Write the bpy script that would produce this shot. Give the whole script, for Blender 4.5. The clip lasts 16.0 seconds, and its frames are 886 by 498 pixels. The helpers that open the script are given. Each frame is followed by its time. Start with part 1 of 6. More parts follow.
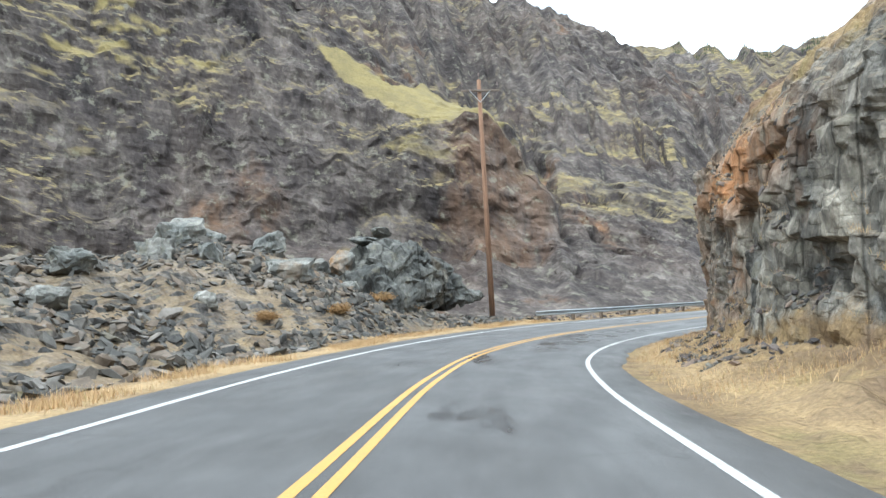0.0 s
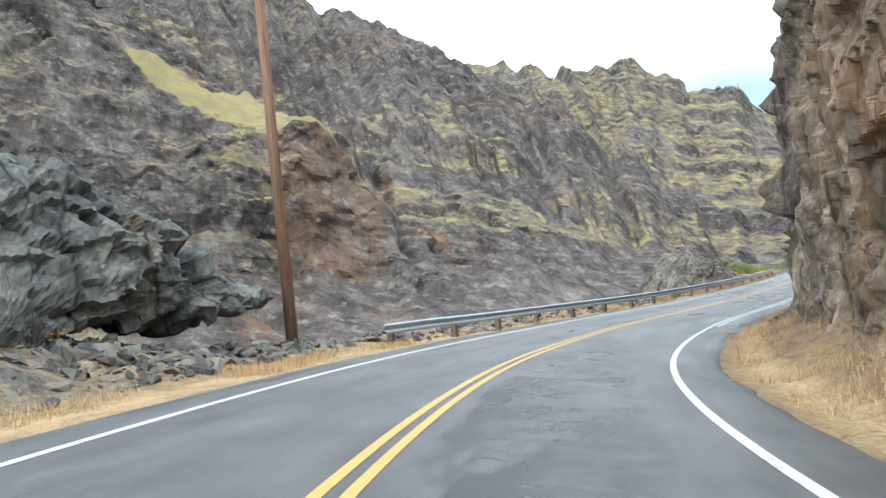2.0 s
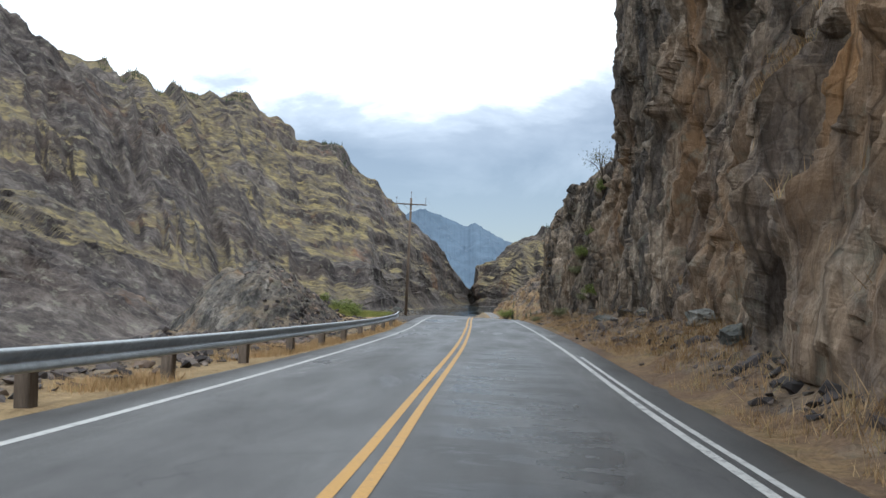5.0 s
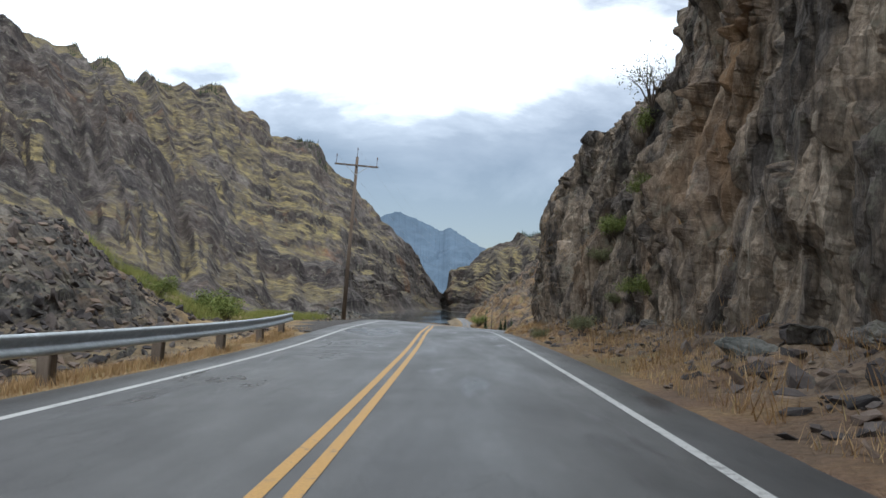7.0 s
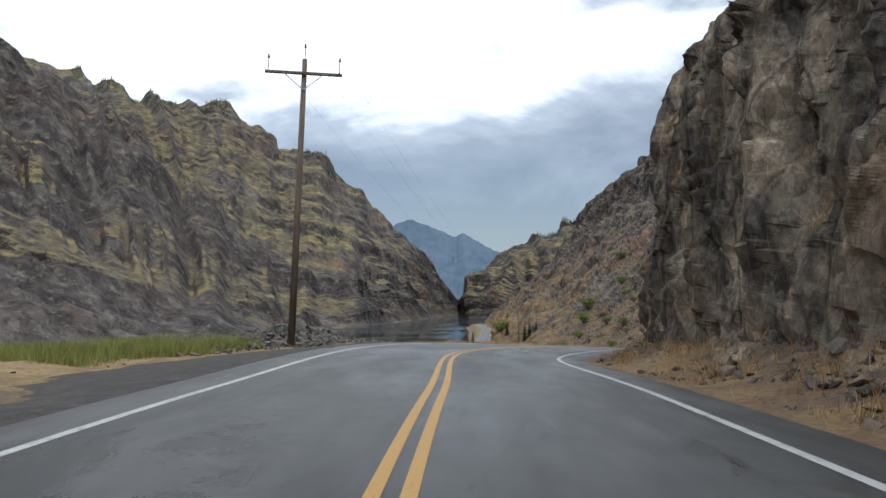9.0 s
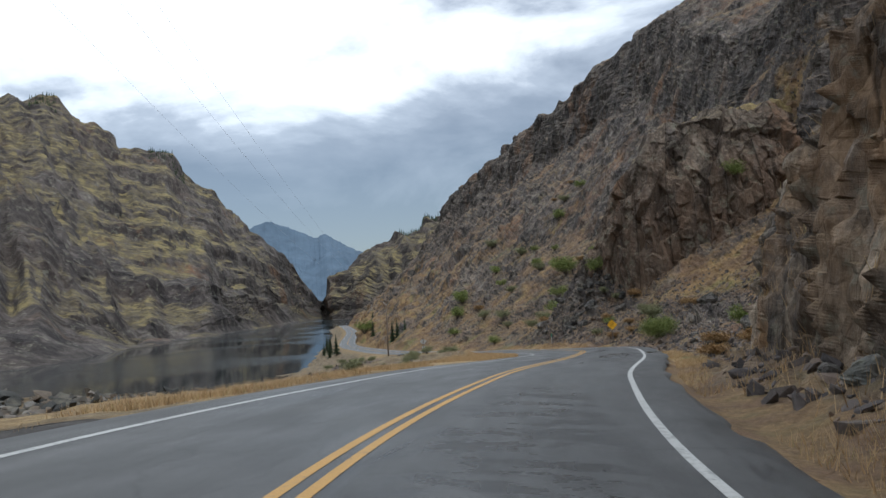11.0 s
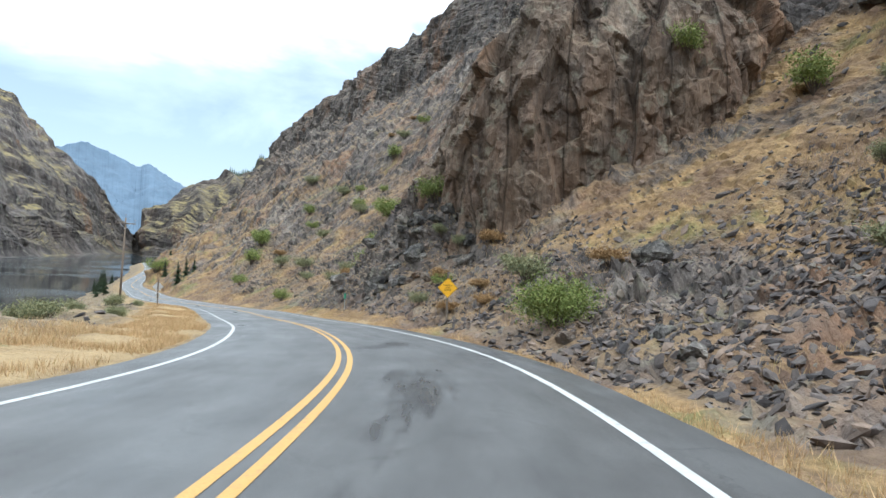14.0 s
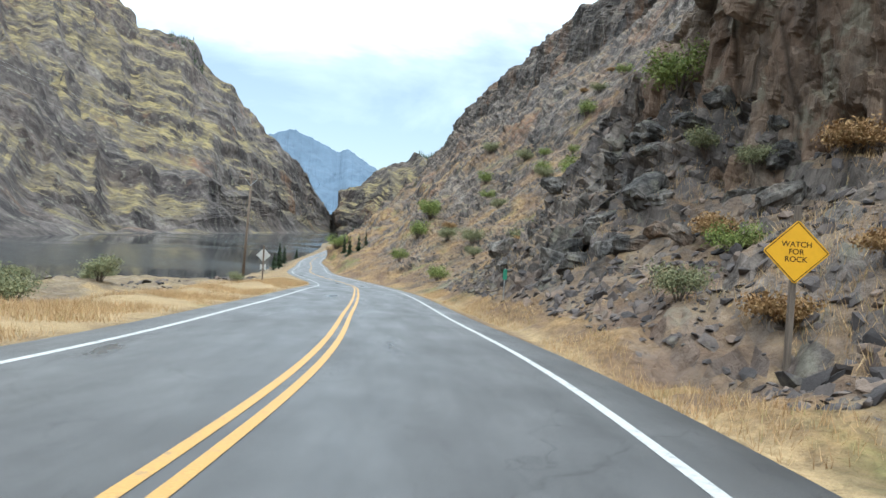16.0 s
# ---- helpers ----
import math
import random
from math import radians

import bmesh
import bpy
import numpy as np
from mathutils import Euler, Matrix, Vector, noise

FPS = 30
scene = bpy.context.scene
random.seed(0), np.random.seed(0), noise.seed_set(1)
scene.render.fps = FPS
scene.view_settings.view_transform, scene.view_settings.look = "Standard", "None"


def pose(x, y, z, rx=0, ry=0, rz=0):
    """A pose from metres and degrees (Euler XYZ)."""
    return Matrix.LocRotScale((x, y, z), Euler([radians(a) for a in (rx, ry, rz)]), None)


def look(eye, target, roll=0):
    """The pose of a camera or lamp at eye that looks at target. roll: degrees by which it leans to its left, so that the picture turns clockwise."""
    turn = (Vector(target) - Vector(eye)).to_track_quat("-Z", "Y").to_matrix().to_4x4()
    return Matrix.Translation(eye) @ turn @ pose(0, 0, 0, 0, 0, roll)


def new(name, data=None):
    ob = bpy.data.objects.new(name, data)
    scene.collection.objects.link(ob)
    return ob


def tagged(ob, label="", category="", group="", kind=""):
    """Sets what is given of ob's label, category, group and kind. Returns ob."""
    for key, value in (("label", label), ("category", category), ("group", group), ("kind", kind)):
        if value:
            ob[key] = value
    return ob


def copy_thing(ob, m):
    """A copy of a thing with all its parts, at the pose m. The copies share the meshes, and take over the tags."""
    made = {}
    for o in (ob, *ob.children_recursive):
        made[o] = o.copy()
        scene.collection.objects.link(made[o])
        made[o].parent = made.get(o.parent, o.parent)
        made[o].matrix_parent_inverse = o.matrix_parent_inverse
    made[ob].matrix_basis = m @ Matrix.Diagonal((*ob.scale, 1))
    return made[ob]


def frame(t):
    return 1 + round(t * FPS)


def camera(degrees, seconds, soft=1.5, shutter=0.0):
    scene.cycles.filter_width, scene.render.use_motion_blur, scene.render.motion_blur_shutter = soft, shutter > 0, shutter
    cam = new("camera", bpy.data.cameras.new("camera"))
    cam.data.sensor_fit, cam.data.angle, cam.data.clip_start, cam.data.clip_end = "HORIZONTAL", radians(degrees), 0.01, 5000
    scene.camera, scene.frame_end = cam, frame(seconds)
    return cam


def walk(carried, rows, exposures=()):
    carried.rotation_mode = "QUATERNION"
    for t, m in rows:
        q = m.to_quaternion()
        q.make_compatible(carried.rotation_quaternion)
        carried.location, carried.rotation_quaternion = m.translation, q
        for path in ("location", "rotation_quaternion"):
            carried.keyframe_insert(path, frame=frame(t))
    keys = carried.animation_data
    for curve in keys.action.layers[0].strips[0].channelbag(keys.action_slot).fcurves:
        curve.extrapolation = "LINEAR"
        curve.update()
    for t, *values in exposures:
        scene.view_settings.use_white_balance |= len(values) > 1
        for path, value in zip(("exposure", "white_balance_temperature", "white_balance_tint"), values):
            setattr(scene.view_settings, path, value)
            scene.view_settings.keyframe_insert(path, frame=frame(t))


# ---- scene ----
cam = camera(64.07, 16.0)
PATH = [
    (0.0, (0.481, -7.602, 2.622), (-0.138, 42.356, 4.580), -3.55),
    (0.5, (0.566, -1.795, 2.232), (1.436, 48.149, 4.432), -4.39),
    (1.0, (0.927, 4.052, 1.901), (4.273, 53.891, 4.127), -4.66),
    (1.5, (1.678, 10.018, 1.539), (8.897, 59.445, 3.750), -5.49),
    (2.0, (2.921, 16.033, 1.188), (13.635, 64.822, 3.389), -6.51),
    (2.5, (4.666, 21.775, 0.906), (20.216, 69.250, 2.998), -6.23),
    (3.0, (7.680, 28.327, 0.476), (27.569, 74.079, 3.826), -4.00),
    (3.5, (10.408, 33.118, 0.190), (35.883, 76.007, 3.589), -4.04),
    (4.0, (14.010, 38.001, -0.089), (43.941, 77.916, 3.221), -3.67),
    (4.5, (18.490, 43.089, -0.274), (51.008, 80.923, 3.065), -1.79),
    (5.0, (22.705, 47.467, -0.438), (57.737, 82.993, 2.828), -0.22),
    (5.5, (26.656, 51.136, -0.581), (62.899, 85.424, 2.699), 0.77),
    (6.0, (30.520, 54.461, -0.703), (67.113, 88.368, 2.654), 1.31),
    (6.5, (34.477, 57.806, -0.804), (70.956, 91.823, 2.670), 1.54),
    (7.0, (38.706, 61.534, -0.885), (74.973, 95.764, 2.721), 1.61),
    (7.5, (43.207, 65.647, -0.944), (79.187, 100.163, 2.805), 1.52),
    (8.0, (47.767, 69.810, -1.012), (83.440, 104.633, 2.833), 1.26),
    (8.5, (52.014, 73.983, -1.053), (87.508, 108.977, 2.901), 0.34),
    (9.0, (55.948, 78.167, -1.067), (91.502, 113.087, 2.997), -1.09),
    (9.5, (59.873, 82.281, -1.086), (95.907, 116.698, 3.038), -2.55),
    (10.0, (64.092, 86.250, -1.145), (101.209, 119.502, 2.934), -3.48),
    (10.5, (68.911, 89.994, -1.276), (107.813, 121.163, 2.604), -3.40),
    (11.0, (74.328, 93.513, -1.480), (115.970, 120.952, 2.135), -3.98),
    (11.5, (79.652, 96.647, -1.773), (123.562, 120.362, 1.310), -4.22),
    (12.0, (85.409, 99.139, -2.047), (130.915, 119.711, 0.393), -3.09),
    (12.5, (91.110, 101.319, -2.367), (137.662, 119.463, -0.421), -0.73),
    (13.0, (96.795, 103.092, -2.717), (144.096, 119.221, -1.147), 0.58),
    (13.5, (102.462, 104.857, -3.091), (149.703, 121.189, -1.866), 1.14),
    (14.0, (108.190, 106.692, -3.480), (155.106, 123.970, -2.921), 2.37),
    (14.5, (113.811, 108.868, -3.881), (159.905, 128.241, -3.779), 2.96),
    (15.0, (119.568, 111.380, -4.272), (164.026, 134.256, -4.722), 3.68),
    (15.5, (125.299, 114.281, -4.713), (168.103, 140.112, -5.452), 3.39),
    (16.0, (130.358, 117.345, -5.135), (171.302, 146.017, -6.343), 3.62),
]
walk(cam, [(t, look(eye, target, roll)) for t, eye, target, roll in PATH],
     exposures=[(0.0, 1.38, 6000, 2), (2.5, 1.3, 6000, 2), (4.5, 0.58, 6150, 5), (7.0, 0.27, 6200, 6), (8.0, 0.2, 6200, 6), (10.5, -0.05, 6150, 6), (11.5, 0.02, 6080, 5), (12.0, 0.3, 6050, 4), (13.0, 0.9, 6020, 3), (14.5, 1.15, 5980, 2), (16.0, 1.1, 5980, 1)])

# ---- daylight: overcast, bright veil overhead, darker cloud bank low down the canyon ----
world = bpy.data.worlds.new("overcast_sky")
scene.world = world
world.use_nodes = True
wn = world.node_tree
wn.nodes.clear()


def node(tree, kind, **inputs):
    n = tree.nodes.new(kind)
    for k, v in inputs.items():
        if k == "_feature":
            n.feature = v
            continue
        if k == "_attribute_name":
            n.attribute_name = v
            continue
        sock = n.inputs[int(k[1:])] if k[0] == "i" and k[1:].isdigit() else n.inputs[k.replace("__", " ")]
        if isinstance(v, bpy.types.NodeSocket):
            tree.links.new(v, sock)
        else:
            sock.default_value = v
    return n


def ramp(tree, fac, stops, mode="LINEAR"):
    n = tree.nodes.new("ShaderNodeValToRGB")
    n.color_ramp.interpolation = mode
    els = n.color_ramp.elements
    while len(els) < len(stops):
        els.new(0.5)
    for e, (p, c) in zip(els, stops):
        e.position = p
        e.color = (c, c, c, 1) if isinstance(c, (int, float)) else (*c, 1)
    tree.links.new(fac, n.inputs[0])
    return n.outputs[0]


def mixc(tree, fac, a, b, blend="MIX"):
    n = tree.nodes.new("ShaderNodeMix")
    n.data_type, n.blend_type = "RGBA", blend
    for sock, v in ((n.inputs[0], fac), (n.inputs[6], a), (n.inputs[7], b)):
        if isinstance(v, bpy.types.NodeSocket):
            tree.links.new(v, sock)
        elif isinstance(v, (int, float)):
            sock.default_value = v if sock == n.inputs[0] else (v, v, v, 1)
        else:
            sock.default_value = (*v, 1)
    return n.outputs[2]


def maths(tree, op, a, b=0.0, clamp=False):
    n = tree.nodes.new("ShaderNodeMath")
    n.operation, n.use_clamp = op, clamp
    for sock, v in ((n.inputs[0], a), (n.inputs[1], b)):
        if isinstance(v, bpy.types.NodeSocket):
            tree.links.new(v, sock)
        else:
            sock.default_value = v
    return n.outputs[0]


SUN_ELEV, SUN_TURN = 58.0, 200.0
sky = node(wn, "ShaderNodeTexSky")
sky.sky_type, sky.sun_disc, sky.sun_elevation, sky.sun_rotation = "NISHITA", False, radians(SUN_ELEV), radians(SUN_TURN)
sky_bg = node(wn, "ShaderNodeBackground", Color=sky.outputs[0], Strength=0.05)
tc = node(wn, "ShaderNodeTexCoord")
stretch = node(wn, "ShaderNodeMapping", Vector=tc.outputs["Generated"], Location=(0.35, 0.6, 0.1), Scale=(1.0, 1.0, 2.6))
big = node(wn, "ShaderNodeTexNoise", Vector=stretch.outputs[0], Scale=2.6, Detail=8.0, Roughness=0.55, Distortion=0.3)
sep = node(wn, "ShaderNodeSeparateXYZ", Vector=tc.outputs["Generated"])
# a bank of grey cloud lies low over the far end of the canyon; elsewhere the layer is thin and white
flat = node(wn, "ShaderNodeVectorMath", i0=node(wn, "ShaderNodeCombineXYZ", X=sep.outputs[0], Y=sep.outputs[1]).outputs[0])
flat.operation = "NORMALIZE"
ahead = node(wn, "ShaderNodeVectorMath", i0=flat.outputs[0], i1=(math.sin(radians(54)), math.cos(radians(54)), 0))
ahead.operation = "DOT_PRODUCT"
bank = ramp(wn, maths(wn, "ADD", maths(wn, "MULTIPLY", ahead.outputs["Value"], 0.5), 0.5), [(0.88, 0.0), (0.965, 1.0)])
low = ramp(wn, sep.outputs[2], [(0.035, 0.35), (0.10, 1.0), (0.20, 0.9), (0.33, 0.0)])
thick = maths(wn, "ADD", big.outputs[0], maths(wn, "MULTIPLY", maths(wn, "MULTIPLY", low, bank), 0.34))
cloud = ramp(wn, thick, [(0.50, (1.20, 1.215, 1.22)), (0.57, (0.86, 0.87, 0.90)), (0.63, (0.47, 0.485, 0.525)), (0.71, (0.29, 0.302, 0.335)), (0.85, (0.165, 0.176, 0.205))])
cloud_bg = node(wn, "ShaderNodeBackground", Color=cloud, Strength=1.0)
both = node(wn, "ShaderNodeAddShader", i0=sky_bg.outputs[0], i1=cloud_bg.outputs[0])
node(wn, "ShaderNodeOutputWorld", Surface=both.outputs[0])

sun_data = bpy.data.lights.new("sun", "SUN")
sun_data.energy, sun_data.angle, sun_data.color = 0.9, radians(25), (1.0, 0.98, 0.95)
sun = new("sun", sun_data)
_e, _a = radians(SUN_ELEV), radians(SUN_TURN)
sun.matrix_world = look((0, 0, 0), (-math.sin(_a) * math.cos(_e), -math.cos(_a) * math.cos(_e), -math.sin(_e)))


# ---- noise on arrays ----
def rnd3(i, seed):
    """Three random numbers in 0..1 for integer cells i (n, 3)."""
    h = (i[:, 0].astype(np.int64) * 73856093) ^ (i[:, 1].astype(np.int64) * 19349663) ^ (i[:, 2].astype(np.int64) * 83492791) ^ (seed * 2654435761)
    out = np.empty((len(i), 3))
    for k in range(3):
        h = (h ^ (h >> 15)) * 2246822519 & 0xFFFFFFFF
        h = (h ^ (h >> 13)) * 3266489917 & 0xFFFFFFFF
        h = h ^ (h >> 16)
        out[:, k] = (h & 0xFFFFFF) / 0xFFFFFF
    return out


def vnoise(p, seed=0):
    """Smooth value noise, -1..1."""
    b = np.floor(p).astype(np.int64)
    f = p - b
    f = f * f * f * (f * (f * 6 - 15) + 10)
    out = np.zeros(len(p))
    for dx in (0, 1):
        for dy in (0, 1):
            for dz in (0, 1):
                w = (f[:, 0] if dx else 1 - f[:, 0]) * (f[:, 1] if dy else 1 - f[:, 1]) * (f[:, 2] if dz else 1 - f[:, 2])
                out += w * rnd3(b + (dx, dy, dz), seed)[:, 0]
    return out * 2 - 1


def fbm(p, octaves=4, seed=0, gain=0.5):
    out, a = np.zeros(len(p)), 1.0
    for k in range(octaves):
        out += a * vnoise(p, seed + 17 * k)
        p, a = p * 2.03 + 5.3, a * gain
    return out


def blocky(p, size, seed=0, soft=0.22):
    """Broken rock: cells of the given size (x, y, z), each a tilted facet at its own depth, -1..1."""
    q = p / np.array(size, float)
    b = np.floor(q).astype(np.int64)
    d1, d2 = np.full(len(p), 1e9), np.full(len(p), 1e9)
    v1, v2 = np.zeros(len(p)), np.zeros(len(p))
    for dx in (-1, 0, 1):
        for dy in (-1, 0, 1):
            for dz in (-1, 0, 1):
                c = b + (dx, dy, dz)
                r = rnd3(c, seed)
                off = q - c - r
                d = (off * off).sum(1)
                m = d < d2
                val = (r[m, 0] * 2 - 1) * 0.55 + ((rnd3(c[m], seed + 7) * 2 - 1) * off[m]).sum(1) * 0.9
                near = d[m] < d1[m]
                v2[m] = np.where(near, v1[m], val)
                d2[m] = np.where(near, d1[m], d[m])
                v1[m] = np.where(near, val, v1[m])
                d1[m] = np.where(near, d[m], d1[m])
    w = 0.5 + 0.5 * np.clip((np.sqrt(d2) - np.sqrt(d1)) / soft, 0, 1)
    return v1 * w + v2 * (1 - w)


def link_mesh(name, co, faces, material, smooth=False, attrs=None):
    """One mesh object from arrays of places and faces (all of one length), with float attributes per point."""
    me = bpy.data.meshes.new(name)
    co, faces = np.asarray(co, np.float32), np.asarray(faces, np.int32)
    k = faces.shape[1]
    me.vertices.add(len(co))
    me.vertices.foreach_set("co", co.ravel())
    me.loops.add(faces.size)
    me.loops.foreach_set("vertex_index", faces.ravel())
    me.polygons.add(len(faces))
    me.polygons.foreach_set("loop_start", np.arange(0, faces.size, k, dtype=np.int32))
    me.polygons.foreach_set("use_smooth", np.full(len(faces), smooth))
    for key, v in (attrs or {}).items():
        a = me.attributes.new(key, "FLOAT", "POINT")
        a.data.foreach_set("value", np.asarray(v, np.float32).ravel())
    me.update(calc_edges=True)
    me.validate()
    me.materials.append(material)
    return new(name, me)


def grid_faces(m, n, flip=False):
    i = np.arange(m * n).reshape(m, n)
    q = np.stack([i[:-1, :-1], i[1:, :-1], i[1:, 1:], i[:-1, 1:]], -1).reshape(-1, 4)
    return q[:, ::-1] if flip else q


def grid_normals(g):
    n = np.cross(np.gradient(g, axis=0), np.gradient(g, axis=1))
    return n / np.maximum(np.linalg.norm(n, axis=2, keepdims=True), 1e-9)


def part(name, bm, material, parent=None, label="", smooth=False):
    """Links a bmesh as one mesh object, under a thing or a part."""
    me = bpy.data.meshes.new(name)
    if smooth:
        for f in bm.faces:
            f.smooth = True
    bm.to_mesh(me)
    bm.free()
    me.materials.append(material)
    ob = new(name, me)
    if parent is not None:
        ob.parent = parent
    return tagged(ob, label)


def box(bm, m, size, bevel=0.0):
    """A box of that size about the origin of m, with bevelled edges."""
    made = bmesh.ops.create_cube(bm, size=1.0, matrix=m @ Matrix.Diagonal((*size, 1)))
    if bevel:
        edges = list({e for v in made["verts"] for e in v.link_edges})
        bmesh.ops.bevel(bm, geom=edges, offset=bevel, segments=1, affect="EDGES")


def tube(bm, a, b, r0, r1=None, sides=10):
    a, b = Vector(a), Vector(b)
    d = b - a
    m = Matrix.Translation((a + b) / 2) @ d.to_track_quat("Z", "Y").to_matrix().to_4x4()
    bmesh.ops.create_cone(bm, cap_ends=True, segments=sides, radius1=r0, radius2=r0 if r1 is None else r1, depth=d.length, matrix=m)


# ---- materials ----
def shader(name, rough=0.9, spec=0.3, metal=0.0):
    m = bpy.data.materials.new(name)
    m.use_nodes = True
    t = m.node_tree
    t.nodes.clear()
    b = node(t, "ShaderNodeBsdfPrincipled", Roughness=rough, Metallic=metal)
    b.inputs["Specular IOR Level"].default_value = spec
    node(t, "ShaderNodeOutputMaterial", Surface=b.outputs[0])
    return m, t, b


def place_of(t, scale=(1, 1, 1), turn=(0, 0, 0)):
    g = node(t, "ShaderNodeNewGeometry")
    return node(t, "ShaderNodeMapping", Vector=g.outputs["Position"], Scale=scale, Rotation=turn).outputs[0], g


def tex(t, vec, scale, detail=4.0, rough=0.55, dist=0.0):
    return node(t, "ShaderNodeTexNoise", Vector=vec, Scale=scale, Detail=detail, Roughness=rough, Distortion=dist).outputs[0]


def bump(t, b, height, strength=0.5, distance=0.1):
    n = node(t, "ShaderNodeBump", Height=height, Strength=strength, Distance=distance)
    t.links.new(n.outputs[0], b.inputs["Normal"])


def rock_ground(name, k=1.0, tones=None, stain=(0.27, 0.165, 0.085), stain_at=0.58, grass=None, slope=(0.62, 0.86), use_cover=True, soil=(0.19, 0.13, 0.075), cracks=0.8, mask=False, grit=1.0):
    """Weathered volcanic rock with stains and cracks, and dry grass or soil on what lies flatter. k: size of the pattern in metres."""
    m, t, b = shader(name, rough=0.92, spec=0.22)
    vec, g = place_of(t)
    tall, _ = place_of(t, (1, 1, 0.35), (0.12, 0.1, 0))
    lay, _ = place_of(t, (1.1, 1.1, 0.5), (0.5, -0.25, 0))
    tones = tones or [(0.30, (0.050, 0.048, 0.047)), (0.44, (0.125, 0.116, 0.106)), (0.56, (0.20, 0.17, 0.138)), (0.72, (0.29, 0.27, 0.235))]
    base = ramp(t, tex(t, tall, 0.55 / k, 8, 0.66, 0.25), tones)
    fine = tex(t, vec, 5.0 / k, 6, 0.7)
    base = mixc(t, 0.6, base, ramp(t, tex(t, vec, 0.09 / k, 4, 0.6), [(0.35, 0.6), (0.65, 1.35)]), "MULTIPLY")
    base = mixc(t, 0.75 * grit, base, ramp(t, fine, [(0.28, 0.30), (0.5, 0.95), (0.72, 1.55)]), "MULTIPLY")
    # broken faces: each with its own tone and depth
    bent = mixc(t, min(0.06 * k, 0.6), vec, node(t, "ShaderNodeTexNoise", Vector=vec, Scale=1.2 / k, Detail=1.0).outputs["Color"], "ADD")
    slab = node(t, "ShaderNodeMapping", Vector=bent, Scale=(1, 1, 0.5), Rotation=(0.3, -0.22, 0.4)).outputs[0]
    faces = [node(t, "ShaderNodeSeparateXYZ", Vector=node(t, "ShaderNodeTexVoronoi", Vector=slab, Scale=sc / k).outputs["Color"]).outputs[0] for sc in (1.1, 2.9, 7.0)]
    facet = maths(t, "ADD", maths(t, "MULTIPLY", faces[0], 0.42), maths(t, "ADD", maths(t, "MULTIPLY", faces[1], 0.36), maths(t, "MULTIPLY", faces[2], 0.22)))
    base = mixc(t, 0.85 * grit, base, ramp(t, facet, [(0.18, 0.38), (0.5, 0.95), (0.82, 1.6)]), "MULTIPLY")
    rusty = maths(t, "MULTIPLY", node(t, "ShaderNodeAttribute", _attribute_name="rust").outputs["Fac"], ramp(t, tex(t, tall, 1.0 / k, 6, 0.65), [(0.36, 0.15), (0.55, 1.0)]))
    st = maths(t, "MULTIPLY", ramp(t, tex(t, tall, 0.16 / k, 5, 0.6, 0.2), [(stain_at, 0.0), (stain_at + 0.12, 1.0)]), ramp(t, tex(t, vec, 1.7 / k, 4), [(0.35, 0.25), (0.6, 0.9)]))
    base = mixc(t, maths(t, "MAXIMUM", st, rusty), base, mixc(t, fine, stain, (stain[0] * 1.35, stain[1] * 1.25, stain[2] * 1.1)))
    lichen = maths(t, "MULTIPLY", ramp(t, tex(t, vec, 1.3 / k, 6, 0.7), [(0.56, 0.0), (0.64, 0.55)]), 1.0)
    base = mixc(t, lichen, base, (0.215, 0.205, 0.16))
    joints, _ = place_of(t, (1, 1, 0.13), (0.08, -0.06, 0))
    vor = node(t, "ShaderNodeTexVoronoi", Vector=mixc(t, min(0.08 * k, 0.6), joints, node(t, "ShaderNodeTexNoise", Vector=vec, Scale=0.9 / k, Detail=2.0).outputs["Color"], "ADD"), Scale=0.5 / k, _feature="DISTANCE_TO_EDGE")
    base = mixc(t, 0.7 * cracks, base, ramp(t, tex(t, joints, 1.5 / k, 5, 0.65, 0.3), [(0.32, 0.5), (0.5, 1.0), (0.68, 1.4)]), "MULTIPLY")
    vor2 = node(t, "ShaderNodeTexVoronoi", Vector=lay, Scale=1.9 / k, _feature="DISTANCE_TO_EDGE")
    crack = maths(t, "MULTIPLY", ramp(t, vor.outputs[0], [(0.0, 0.15), (0.03, 1.0)]), ramp(t, vor2.outputs[0], [(0.0, 0.72), (0.05, 1.0)]))
    base = mixc(t, cracks, base, crack, "MULTIPLY")
    up = node(t, "ShaderNodeSeparateXYZ", Vector=g.outputs["Normal"]).outputs[2]
    rough_up = maths(t, "ADD", up, maths(t, "MULTIPLY", maths(t, "SUBTRACT", tex(t, vec, 0.35 / k, 6, 0.65), 0.5), 0.9))
    fac = ramp(t, rough_up, [(slope[0], 0.0), (slope[1], 1.0)])
    if use_cover:
        cover = node(t, "ShaderNodeAttribute", _attribute_name="cover").outputs["Fac"]
        bare = maths(t, "ADD", cover, maths(t, "MULTIPLY", maths(t, "SUBTRACT", tex(t, vec, 0.5 / k, 6, 0.7), 0.5), 1.3))
        fac = maths(t, "MULTIPLY", maths(t, "MAXIMUM", maths(t, "MULTIPLY", fac, 0.55), ramp(t, bare, [(0.40, 1.0), (0.62, 0.0)])), ramp(t, cover, [(0.80, 1.0), (1.0, 0.35)]))
